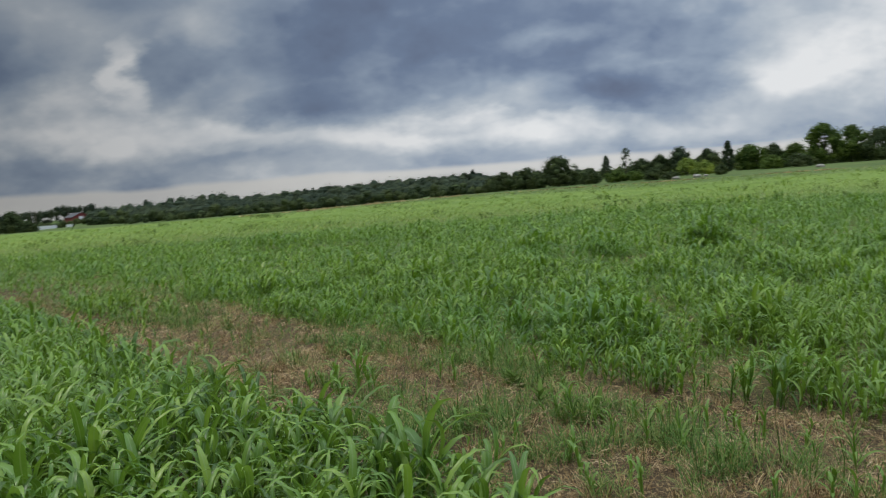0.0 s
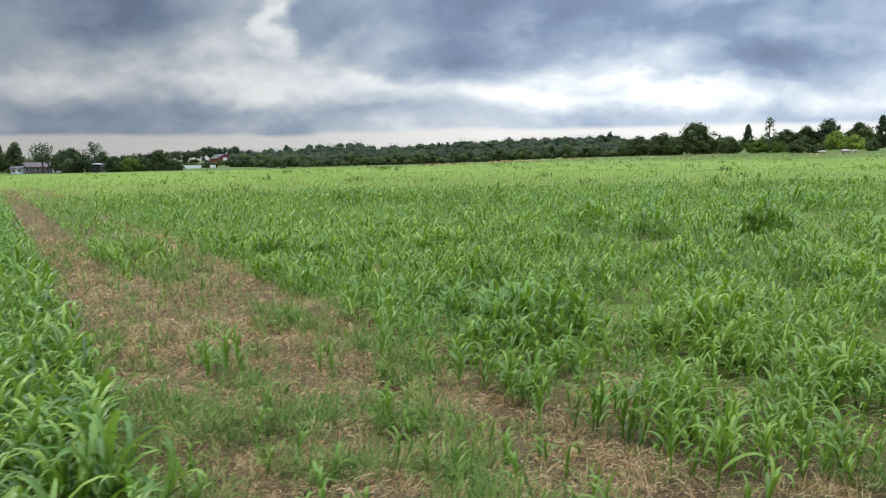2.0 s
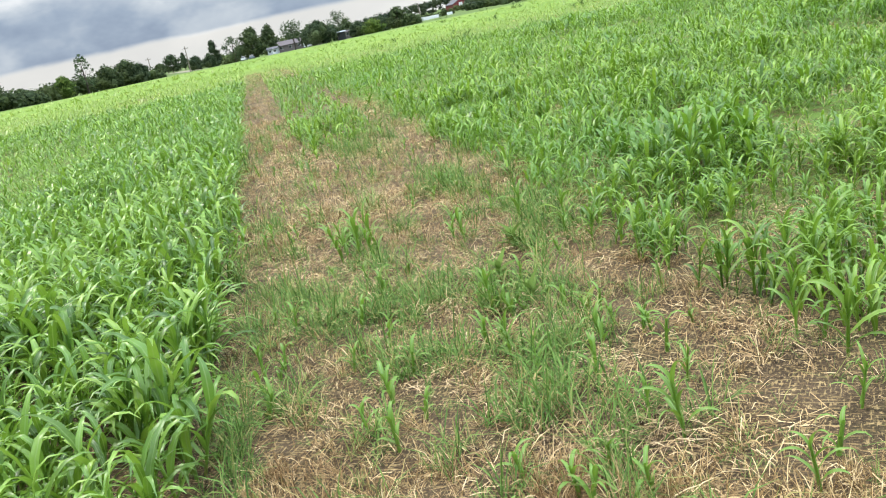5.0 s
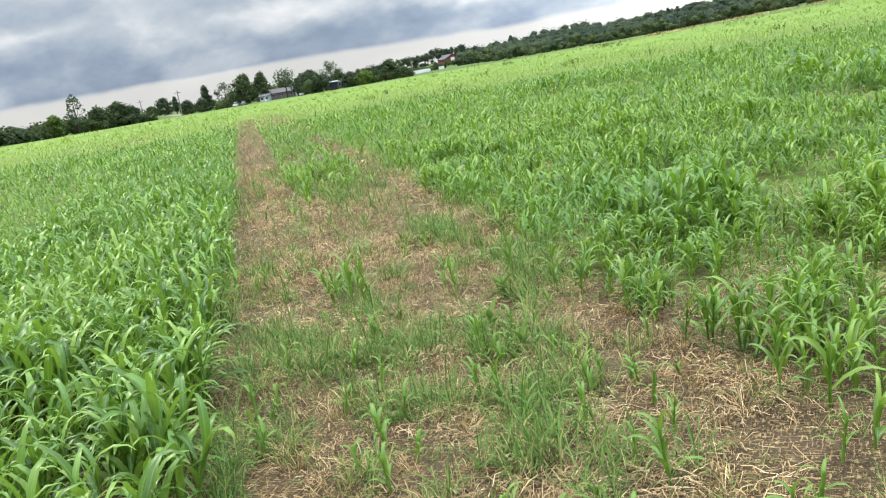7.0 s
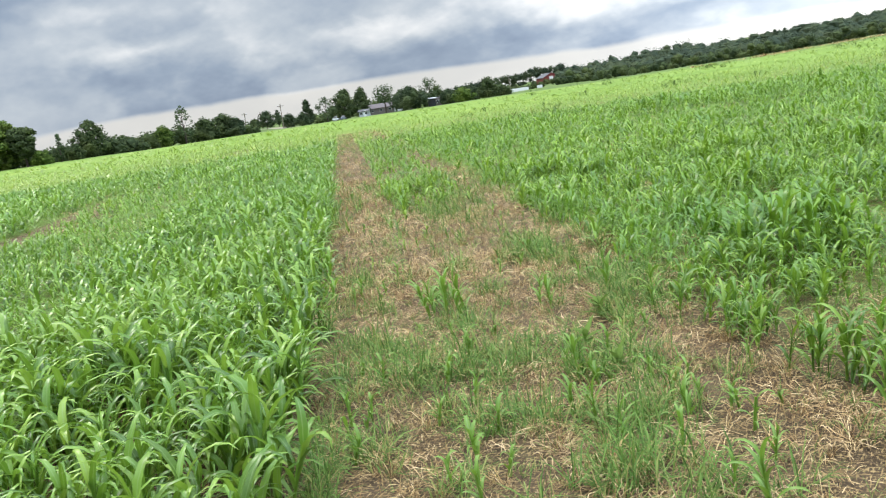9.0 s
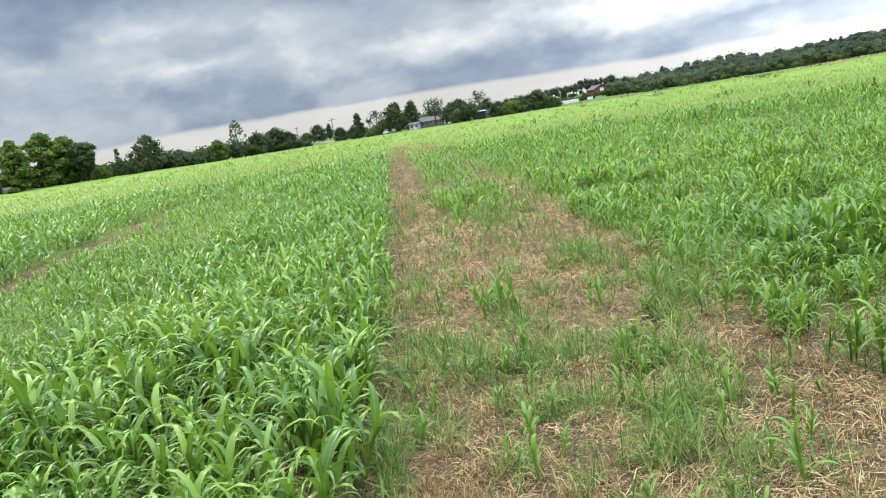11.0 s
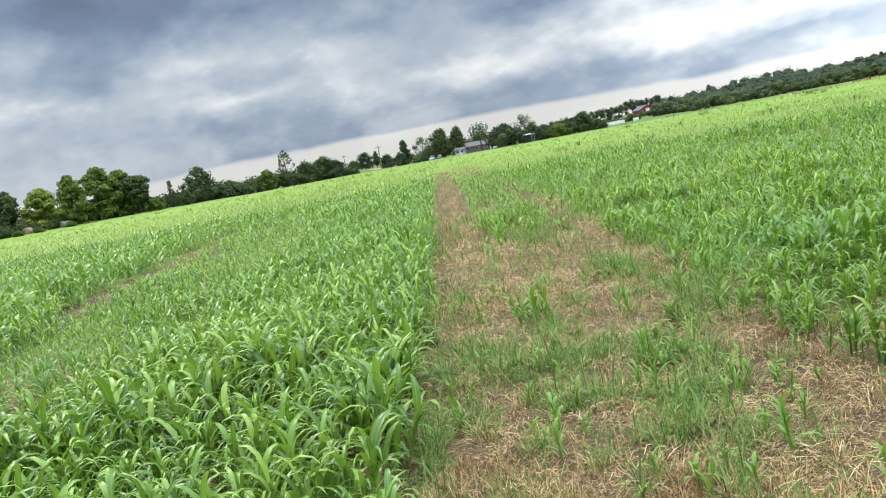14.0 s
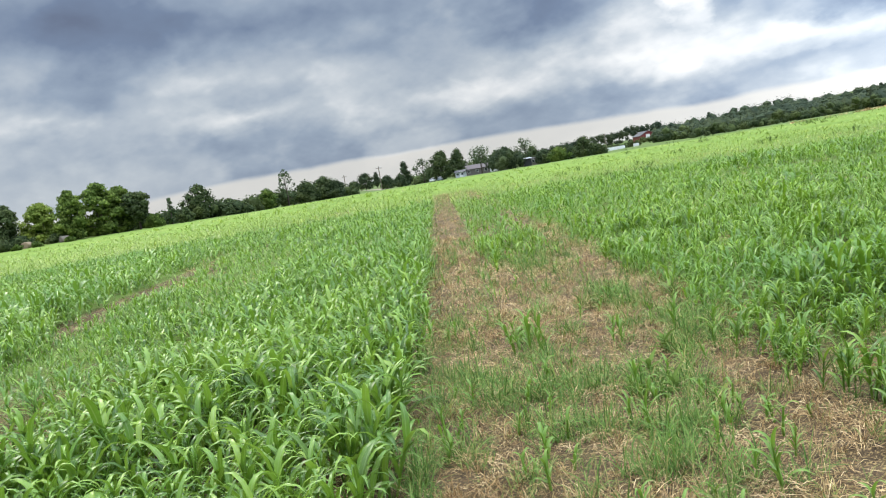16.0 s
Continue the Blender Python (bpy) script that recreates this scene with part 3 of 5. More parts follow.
def crop_cover(x, y):
    """How thickly the crop stands (0 to 1) and how tall it is (metres)."""
    u, v = lane_uv(x, y)
    wob = 0.10 * waves(u, v * 0.2, 21, 3.5)
    r = np.hypot(x - EYE_XY[0], y - EYE_XY[1])
    left = 1 - smooth01(v, -0.10 + wob, 0.08 + wob)
    gap = gap_line(u)
    thin = smooth01(v, -5.2, -4.4) * (1 - smooth01(v, -3.0, -2.0)) * (1 - smooth01(u, 14, 26))
    d_left = 0.82 - 0.36 * thin
    in_gap = (1 - smooth01(np.abs(v - gap), 0.26, 0.46)) * (1 - smooth01(u, 21, 27)) * smooth01(u + 0.3 * waves(x, y, 27, 0.7), 8.8, 9.8)
    d_left = d_left * (1 - 0.93 * in_gap)
    far_gap = (1 - smooth01(np.abs(v - gap + 8.5), 0.3, 0.6)) * (1 - smooth01(u, 35, 60))
    d_left = d_left * (1 - 0.7 * far_gap)
    beyond = smooth01(gap - v, 0.3, 0.6) * (1 - smooth01(gap - v, 1.5, 3.5)) * (1 - smooth01(u, 22, 30))
    h_left = 0.44 - 0.13 * thin - 0.08 * in_gap + 0.10 * beyond
    h_left = h_left * (1 - 0.45 * (1 - smooth01(v - gap, 0.4, 1.4)) * smooth01(v - gap, 0.0, 0.3) * (1 - smooth01(u, 21, 27)))
    edge = 2.30 + (0.10 + 0.12 * smooth01(u, 3, 8)) * waves(u, 0 * u, 22, 4.0) + 0.2 * smooth01(u, 3, 8)
    right = smooth01(v, edge - 0.15, edge + 0.25) * smooth01(y + 0.25 * waves(x, y, 24, 0.8), 5.0, 5.6)
    d_right = 0.92 + 0.08 * smooth01(v, 3.0, 5.0)
    bare = np.maximum.reduce([spot(x, y, 3.0, 16.3, 2.0, 1.0, -35), spot(x, y, 1.75, 10.1, 0.55, 0.4), spot(x, y, 7.2, 23.2, 2.4, 1.0, -30), spot(x, y, 8.6, 37.0, 4.5, 1.6, -12), spot(x, y, -4.2, 28.6, 3.5, 1.3, -20), spot(x, y, 5.0, 9.0, 0.5, 0.35)])
    tall = np.maximum.reduce([spot(x, y, 3.2, 19.0, 2.6, 1.3, -35), spot(x, y, 7.4, 25.6, 2.6, 1.4, -30), spot(x, y, -4.0, 31, 4, 2, -20), spot(x, y, 9, 40, 5, 2.2, -10), 0.6 * spot(x, y, 2.0, 8.8, 1.3, 0.9)])
    ragged = smooth01(waves(x, y, 33, 0.8), -0.1, 0.6) * (1 - 0.6 * smooth01(r, 12, 40))
    d_right = d_right * (1 - 0.95 * bare) * (1 - 0.45 * ragged)
    h_right = 0.285 + 0.06 * smooth01(r, 7, 14) + 0.17 * tall - 0.03 * (1 - smooth01(v, 2.4, 3.2))
    strip = smooth01(v, 0.75, 1.0) * (1 - smooth01(v, 1.85, 2.05)) * smooth01(u, 8.0, 11.0) * (0.5 + 0.3 * smooth01(u, 12, 20))
    strip = np.maximum(strip, smooth01(v, 1.9, 2.1) * smooth01(u, 13, 22) * 0.45)
    strip = np.maximum(strip, smooth01(v, 0.75, 1.0) * smooth01(u, 14, 34) * 0.4)
    later = smooth01(u, 50, 90) * 0.8
    lane = (v > 0) & (v < edge)
    dens = left * d_left + right * d_right * (1 - left) + np.where(lane, np.maximum(strip, later), 0) * (1 - left) * (1 - right)
    tall_here = np.where(v < 0, h_left, np.where(lane, 0.34, h_right))
    patchy = waves(x, y, 31, 2.2)
    dens = dens * (1 - 0.5 * smooth01(patchy, 0.15, 0.8) * smooth01(r, 6, 12))
    clump = waves(x, y, 34, 2.6) * np.where(v > 2.0, 0.24, 0.10) + waves(x, y, 35, 1.3) * np.where(v > 2.0, 0.24, 0.07)
    clump = np.clip(1.25 * clump, -0.55, 0.36)
    dens = dens * (1 - 0.55 * smooth01(-clump, 0.12, 0.42) * (v > 2.0))
    tall_here = tall_here * (1 + 0.08 * waves(x, y, 32, 4.5) + clump) * (1 - 0.25 * smooth01(r, 25, 90))
    end = np.interp(np.degrees(np.arctan2(x - EYE_XY[0], y - EYE_XY[1])), BEARINGS, FIELD_END)
    dens = dens * (1 - smooth01(r, end - 4, end + 2)) * (y > 2.3)
    return dens, tall_here


def plants_between(r0, r1, per_m2, protos, seed, unit, b0=-66.0, b1=30.0):
    """Plants of the crop in a ring round the walk, on the left and on the right of the lane."""
    r = np.random.default_rng(seed)
    b0, b1 = radians(b0), radians(b1)
    n = int((b1 - b0) / 2 * (r1 ** 2 - r0 ** 2) * per_m2)
    rad, b = np.sqrt(r.uniform(r0 ** 2, r1 ** 2, n)), r.uniform(b0, b1, n)
    x, y = EYE_XY[0] + rad * np.sin(b), EYE_XY[1] + rad * np.cos(b)
    dens, tall = crop_cover(x, y)
    keep = r.uniform(0, 1, n) < dens
    x, y, tall = x[keep], y[keep], tall[keep]
    size = tall * np.clip(r.normal(1.0, 0.18, len(x)), 0.45, 1.4) / unit
    yaw = r.uniform(0, 6.283, len(x))
    tilt = r.normal(0, 0.10, (len(x), 2)) + np.array([0.06, 0.0])
    side = lane_uv(x, y)[1] < 1.0
    return [grow(protos, np.stack([x, y], -1)[m_], size[m_], yaw[m_], tilt=tilt[m_]) for m_ in (side, ~side)]


pr = np.random.default_rng(42)
PLANT_0 = [join(sorghum_pieces(pr, 0.42, int(pr.integers(7, 10)), 5, True, 1.06, True, 0.16, 0.97)) for _ in range(22)]
PLANT_1 = [join(sorghum_pieces(pr, 0.42, 8, 3, False, 1.05, False, 0.0, 0.98)) for _ in range(16)]
PLANT_2 = [join(sorghum_pieces(pr, 0.42, 5, 3, False, 1.35, False, 0.0, 1.05)) for _ in range(12)]
PLANT_3 = [join(sorghum_pieces(pr, 0.38, 5, 2, False, 2.1, False, 0.0, 1.2)) for _ in range(10)]
PLANT_4 = [join([blade(pr.uniform(0.35, 0.6), pr.uniform(0.10, 0.16), pr.uniform(30, 70), pr.uniform(10, 60), 2, False, pr.normal(0, 0.4), (pr.normal(0, 0.15), pr.normal(0, 0.15), 0), pr.uniform(0, 6.28)) for _ in range(5)]) for _ in range(8)]
zones = [
    plants_between(2.2, 7.5, 100, PLANT_0, 1, 0.42, -80, 40),
    plants_between(7.5, 17.0, 86, PLANT_1, 2, 0.42, -68, 32),
    plants_between(17.0, 40.0, 28, PLANT_2, 3, 0.42),
    plants_between(40.0, 80.0, 3.4, PLANT_3, 4, 0.42),
]
late = zones.pop()
for side, words in ((0, "dense block of bright green young sorghum beside the stubble lane"), (1, "patchy stand of green young sorghum reaching the far trees")):
    v, f, rib = join([z[side] for z in zones])
    tagged(new("sorghum_crop", mesh_from("sorghum_crop", v, f, M_CROP_COOL if side else M_CROP, rib)), words, "crop", kind="stuff")

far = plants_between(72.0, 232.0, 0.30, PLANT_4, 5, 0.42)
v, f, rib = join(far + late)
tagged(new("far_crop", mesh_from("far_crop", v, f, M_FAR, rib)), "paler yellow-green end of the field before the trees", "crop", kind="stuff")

wr = np.random.default_rng(88)
wb, wd = np.radians(wr.uniform(-30, 24, 60)), wr.uniform(38, 150, 60)
wx, wy = EYE_XY[0] + wd * np.sin(wb), EYE_XY[1] + wd * np.cos(wb)
wk = lane_uv(wx, wy)[1] > 4
wx, wy, wd = np.repeat(wx[wk], 7), np.repeat(wy[wk], 7), np.repeat(wd[wk], 7)
wx, wy = wx + wr.normal(0, 0.45, len(wx)), wy + wr.normal(0, 0.3, len(wx))
v, f, rib = grow(PLANT_3, np.stack([wx, wy], -1), wr.uniform(0.9, 1.5, len(wx)), wr.uniform(0, 6.28, len(wx)))
tagged(new("tall_weeds", mesh_from("tall_weeds", v, f, M_ELM, rib)), "scattered darker tall weeds standing above the crop", "weeds", kind="stuff")

# a thin line of dry grass closes the field before the woods
vr = np.random.default_rng(93)
vb = vr.uniform(-14, 27, 1500)
vd = np.interp(vb, BEARINGS, FIELD_END) + vr.uniform(-2, 5, len(vb))
vx, vy = EYE_XY[0] + vd * np.sin(np.radians(vb)), EYE_XY[1] + vd * np.cos(np.radians(vb))
vk = vr.uniform(0, 1, len(vb)) < 0.55 + 0.6 * waves(vx, vy, 94, 30)
v, f, rib = grow(PLANT_4, np.stack([vx, vy], -1)[vk], vr.uniform(0.7, 1.3, int(vk.sum())), vr.uniform(0, 6.28, int(vk.sum())))
tagged(new("dry_verge", mesh_from("dry_verge", v, f, M_STUB, rib)), "thin line of dry pinkish grass at the field's far end", "grass", kind="stuff")

# ---- stubble lane ----


def stubble_points(seed, near, mid, far):
    """Places in the lane and on the headland, so many to the square metre within 9 m of the walk, up to 20 m and up to 60 m."""
    r = np.random.default_rng(seed)
    xs, ys = [], []
    for r0, r1, per in ((1.0, 9.0, near), (9.0, 20.0, mid), (20.0, 60.0, far)):
        b0, b1 = (-70, 42) if r0 < 9 else (-50, 20)
        n = int(radians(b1 - b0) / 2 * (r1 ** 2 - r0 ** 2) * per)
        rad, b = np.sqrt(r.uniform(r0 ** 2, r1 ** 2, n)), np.radians(r.uniform(b0, b1, n))
        xs.append(EYE_XY[0] + rad * np.sin(b))
        ys.append(EYE_XY[1] + rad * np.cos(b))
    n = int(5 * near)
    xs.append(r.uniform(-4.0, 8.5, n))
    ys.append(r.uniform(-4.5, 2.6, n))
    x, y = np.concatenate(xs), np.concatenate(ys)
    u, v = lane_uv(x, y)
    dens, _ = crop_cover(x, y)
    ok = ((v > -0.5) & (v < 3.6) & (dens < 0.45)) | ((y < 6.0) & (dens < 0.4)) | ((np.abs(v - gap_line(u)) < 0.7) & (u < 27)) | (r.uniform(0, 1, len(x)) < 0.10)
    ok &= r.uniform(0, 1, len(x)) > 0.85 * np.maximum(spot(x, y, 2.75, 4.85, 0.55, 0.32, -20), 0.7 * spot(x, y, 1.75, 5.75, 0.28, 0.3))
    return x[ok], y[ok], u[ok], v[ok], dens[ok], r


x, y, u, v, dens, r = stubble_points(51, 92, 34, 5)
keep = r.uniform(0, 1, len(x)) < (0.75 + 0.5 * waves(x, y, 52, 0.7)) * np.where((v > -0.6) & (u < 12), 0.25 + 0.75 * smooth01(v, 0.15, 0.6), 1.0)
x, y = x[keep], y[keep]


def straw(r):
    """A bent flat straw lying on the soil."""
    ln, a = r.uniform(0.02, 0.075), r.normal(0, 0.75)
    c = np.array([r.normal(0, 0.065), r.normal(0, 0.065), 0.004 + abs(r.normal(0, 0.022))])
    d, s_ = np.array([math.cos(a), math.sin(a), r.normal(0, 0.34)]), np.array([-math.sin(a), math.cos(a), 0.5]) * r.uniform(0.0007, 0.0015)
    m_ = c + s_ * r.normal(0, 3) + np.array([0, 0, abs(r.normal(0, 0.008))])
    v = np.array([c - d * ln / 2 - s_, c - d * ln / 2 + s_, m_ - s_, m_ + s_, c + d * ln / 2 - s_, c + d * ln / 2 + s_])
    v[:, 2] = np.maximum(v[:, 2], 0.003)
    return v, np.array([(0, 1, 3, 2), (2, 3, 5, 4)]), np.zeros(6)


litter = [join([straw(pr) for _ in range(22)]) for _ in range(16)]
v_, f_, r_ = grow(litter, np.stack([x, y], -1), r.uniform(0.7, 1.3, len(x)) * (1 + 0.5 * smooth01(np.hypot(x - EYE_XY[0], y - EYE_XY[1]), 5, 14)), 2.2 * waves(x, y, 54, 1.1) + r.normal(0, 0.45, len(x)))
tagged(new("straw_litter", mesh_from("straw_litter", v_, f_, M_STRAW, r_)), "loose dry tan straw lying over the soil of the lane", "straw", kind="stuff")

x, y, u, v, dens, r = stubble_points(61, 170, 80, 12)
keep = r.uniform(0, 1, len(x)) < 0.45 + 0.5 * waves(x, y, 62, 1.1) + 0.75 * waves(x, y, 64, 0.28)
x, y = x[keep], y[keep]
tufts = [join([blade(pr.uniform(0.03, 0.125), pr.uniform(0.0020, 0.0042), pr.uniform(4, 62), pr.uniform(5, 80), 2, False, pr.normal(0, 0.8), (pr.normal(0, 0.016), pr.normal(0, 0.016), 0), pr.uniform(0, 6.28)) for _ in range(14)]) for _ in range(14)]
size = r.uniform(0.6, 1.3, len(x)) * (1 + 0.5 * smooth01(np.hypot(x - EYE_XY[0], y - EYE_XY[1]), 5, 14))
gx_, gy_ = r.uniform(0.6, 4.4, 2600), r.uniform(2.9, 4.35, 2600)
gold = r.uniform(0, 1, 2600) < 0.55 + 0.6 * waves(gx_, gy_, 63, 0.6)
x, y, size = np.r_[x, gx_[gold]], np.r_[y, gy_[gold]], np.r_[size, r.uniform(0.8, 1.35, int(gold.sum()))]
v_, f_, r_ = grow(tufts, np.stack([x, y], -1), size, r.uniform(0, 6.28, len(x)))
tagged(new("cut_stubble", mesh_from("cut_stubble", v_, f_, M_STUB, r_)), "short reddish brown cut stubble standing in the lane", "stubble", kind="stuff")

x, y, u, v, dens, r = stubble_points(71, 320, 120, 16)
GREEN = [(1.75, 0.95, 0.55, 1.05), (1.9, 0.85, 0.38, 0.45), (0.8, 0.94, 0.30, 0.34), (0.3, 1.4, 0.35, 0.34), (1.3, 1.6, 0.40, 0.35), (0.5, 1.45, 0.45, 0.35), (2.3, 0.40, 0.5, 0.25), (8.8, 1.5, 1.3, 0.4), (0.6, 0.06, 0.9, 0.12), (5.0, 1.9, 1.3, 0.3), (3.0, 2.2, 1.3, 0.3), (-0.1, 1.35, 0.4, 0.35)]
green = 0.15 + 0.44 * smooth01(waves(x, y, 72, 0.6), 0.05, 0.7)
for cu, cv, a, b in GREEN:
    green = np.maximum(green, 0.95 * (1 - smooth01(np.hypot((u - cu) / a, (v - cv) / b) + 0.25 * waves(x, y, 73, 0.45), 0.10, 1.30)))
keep = r.uniform(0, 1, len(x)) < green * (0.8 + 0.5 * waves(x, y, 74, 0.22))
x, y = x[keep], y[keep]
lush = 0.55 + 0.70 * smooth01(green[keep], 0.25, 0.6)
tufts = [join([blade(pr.uniform(0.06, 0.22), pr.uniform(0.0036, 0.0075), pr.uniform(2, 55), pr.uniform(20, 130), 2, False, pr.normal(0, 0.4), (pr.normal(0, 0.020), pr.normal(0, 0.020), 0), pr.uniform(0, 6.28)) for _ in range(13)]) for _ in range(12)]
v_, f_, r_ = grow(tufts, np.stack([x, y], -1), lush * r.uniform(0.7, 1.2, len(x)) * (1 + 0.25 * smooth01(np.hypot(x - EYE_XY[0], y - EYE_XY[1]), 6, 14)), r.uniform(0, 6.28, len(x)))
tagged(new("weed_grass", mesh_from("weed_grass", v_, f_, M_GRASS, r_)), "thin green and yellowing weed grass growing through the stubble", "grass", kind="stuff")


x, y, u, v, dens, r = stubble_points(81, 16, 10, 0.0)
keep = (v > 0.15) & (dens < 0.45) & (r.uniform(0, 1, len(x)) < 0.45 + 0.5 * waves(x, y, 82, 1.3))
x, y, u, v = x[keep], y[keep], u[keep], v[keep]
near = (y > 2.9) & (u < 5.5) & (v < 3.4) & (x < 4.2)
SEEDLINGS = list(zip(x[near], y[near]))[:85]
x, y = x[~near], y[~near]
v_, f_, r_ = grow(PLANT_0, np.stack([x, y], -1), r.uniform(0.22, 0.62, len(x)), r.uniform(0, 6.28, len(x)))
tagged(new("sorghum_seedlings", mesh_from("sorghum_seedlings", v_, f_, M_CROP, r_)), "small green sorghum seedlings scattered through the stubble", "seedlings", kind="stuff")


def sorghum_plant(x, y, height, leaves, seed, label, spread=1.0, erect=0.6):
    r = np.random.default_rng(seed)
    ob = thing("sorghum_plant", (x, y, float(ground_z(x, y))), label, "plant", "lone sorghum plants in the lane", r.uniform(0, 360))
    pieces = sorghum_pieces(r, height, leaves + 2, 8, True, spread * 0.75, True, erect * 0.7, 0.78)
    for k, (v, f, *rib) in enumerate(pieces):
        hang("leaf" if k else "stem", mesh_from("leaf" if k else "stem", v, f, M_CROP, rib[0] if rib else np.zeros(len(v))), ob)
    return ob


# x, y, height, leaves, leaf breadth, how upright
LONE = [(2.09, 4.54, 0.38, 7, 1.35, 0.8), (2.39, 5.40, 0.46, 7, 1.2, 0.8), (0.94, 5.81, 0.34, 6, 1.2, 0.6), (0.49, 7.54, 0.42, 7, 1.2, 0.6), (2.52, 4.22, 0.30, 5, 1.35, 0.4),
        (-0.42, 7.18, 0.46, 9, 1.0, 0.5), (-0.60, 7.00, 0.44, 9, 1.0, 0.3), (-0.50, 7.06, 0.50, 9, 1.0, 0.6), (-0.66, 7.16, 0.40, 8, 1.0, 0.2), (-0.36, 7.00, 0.38, 8, 1.0, 0.2),
        (0.10, 7.30, 0.36, 7, 1.1, 0.4), (0.22, 7.22, 0.34, 7, 1.1, 0.4), (0.55, 5.40, 0.26, 6, 1.2, 0.5), (1.62, 5.35, 0.28, 6, 1.1, 0.5), (1.95, 4.65, 0.24, 5, 1.1, 0.5),
        (1.25, 5.2, 0.34, 7, 1.0, 0.4), (1.42, 5.05, 0.32, 7, 1.0, 0.5), (1.70, 4.95, 0.30, 6, 1.1, 0.7), (2.02, 5.0, 0.26, 6, 1.1, 0.6), (2.62, 4.75, 0.28, 6, 1.1, 0.6)]
for k, (x, y, h, n, s, e) in enumerate(LONE):
    sorghum_plant(x, y, h, n, 100 + k, "single young green sorghum plant standing in the stubble" if h < 0.4 else "taller bright green sorghum plant standing in the stubble", s, e)



def broadleaf_weed(x, y, leaves, reach, mat, label, seed):
    """A low rosette of pointed oval leaves."""
    r = np.random.default_rng(seed)
    ob = thing("broadleaf_weed", (x, y, float(ground_z(x, y))), label, "weed", "", r.uniform(0, 360))
    v, f = tube([(0, 0, -0.03), (0.004, 0, reach * 0.35), (0.01, 0.004, reach * 0.8)], [0.006, 0.005, 0.003], 5)
    hang("stem", mesh_from("stem", v, f, mat), ob)
    for k in range(leaves):
        q = k / leaves
        v, f, rib = blade(reach * r.uniform(0.55, 0.9), reach * r.uniform(0.22, 0.32), r.uniform(50, 82) * (1 - 0.45 * q), r.uniform(10, 40), 5, True, r.normal(0, 0.2), (0, 0, reach * 0.6 * q), k * 2.4 + r.normal(0, 0.3), 1.2)
        hang("leaf", mesh_from("leaf", v, f, mat, rib), ob)
    return ob


broadleaf_weed(0.64, 7.01, 14, 0.16, M_WEED, "dark green bushy broadleaf weed in the stubble", 961)
broadleaf_weed(1.44, 5.80, 8, 0.12, M_YELLOWED, "small weed with yellowing leaves in the stubble", 962)
broadleaf_weed(1.10, 5.95, 11, 0.15, M_WEED, "grey-green broadleaf weed growing among the grass", 963)
broadleaf_weed(0.78, 6.36, 12, 0.16, M_WEED, "grey-green broadleaf weed growing among the grass", 964)

# seedlings near the walk, each a plant of its own: eight grown, the rest copied
grown = []
for k, (x, y) in enumerate(SEEDLINGS):
    x, y = float(x), float(y)
    if k >= 8:
        copy_thing(grown[k % 8], pose(x, y, float(ground_z(x, y)), 0, 0, k * 77.0))
        continue
    r = np.random.default_rng(900 + k)
    ob = thing("sorghum_seedling", (x, y, float(ground_z(x, y))), "small green sorghum seedling growing through the straw", "seedling", "seedlings in the lane", r.uniform(0, 360))
    for n, (v, f, *rib) in enumerate(sorghum_pieces(r, 0.13 + 0.018 * k, int(r.integers(5, 8)), 5, True, 1.35, True, 0.0, 0.95)):
        hang("leaf" if n else "stem", mesh_from("leaf" if n else "stem", v, f, M_CROP, rib[0] if rib else np.zeros(len(v))), ob)
    grown.append(ob)

# ---- trees ----


def leaf_cloud(r, lobes, count, size, flat=0.6):
    """Leaf cards strewn over and in lobes: rows of centre and half axes."""
    lobes = np.asarray(lobes, float)
    area = lobes[:, 3] * lobes[:, 5] + lobes[:, 3] * lobes[:, 4]
    pick = r.choice(len(lobes), count, p=area / area.sum())
    d = r.normal(size=(count, 3))
    d /= np.linalg.norm(d, axis=1)[:, None]
    c = lobes[pick, :3] + d * lobes[pick, 3:] * np.clip(r.normal(0.92, 0.15, count), 0.3, 1.16)[:, None]
    nrm = d + r.normal(0, flat, (count, 3)) + np.array([0, 0, 0.55])
    nrm /= np.linalg.norm(nrm, axis=1)[:, None]
    t = np.cross(nrm, r.normal(size=(count, 3)))
    t /= np.linalg.norm(t, axis=1)[:, None] + 1e-9
    s = np.cross(nrm, t)
    w = size * r.uniform(0.5, 1.3, count)[:, None]
    q = np.stack([c - t * w - s * w * 0.5, c + s * w * -0.9 + t * w * 0.3, c + t * w + s * w * 0.6, c - t * w * 0.4 + s * w * 0.9], 1)
    q[:, 2] += nrm * w * 0.3
    return q.reshape(-1, 3), np.arange(count * 4).reshape(-1, 4)


def ball_mesh():
    bm = bmesh.new()
    bmesh.ops.create_icosphere(bm, subdivisions=1, radius=1)
    v, f = np.array([p.co[:] for p in bm.verts]), np.array([[p.index for p in q.verts] for q in bm.faces])
    bm.free()
    return v, f


BALL_V, BALL_F = ball_mesh()


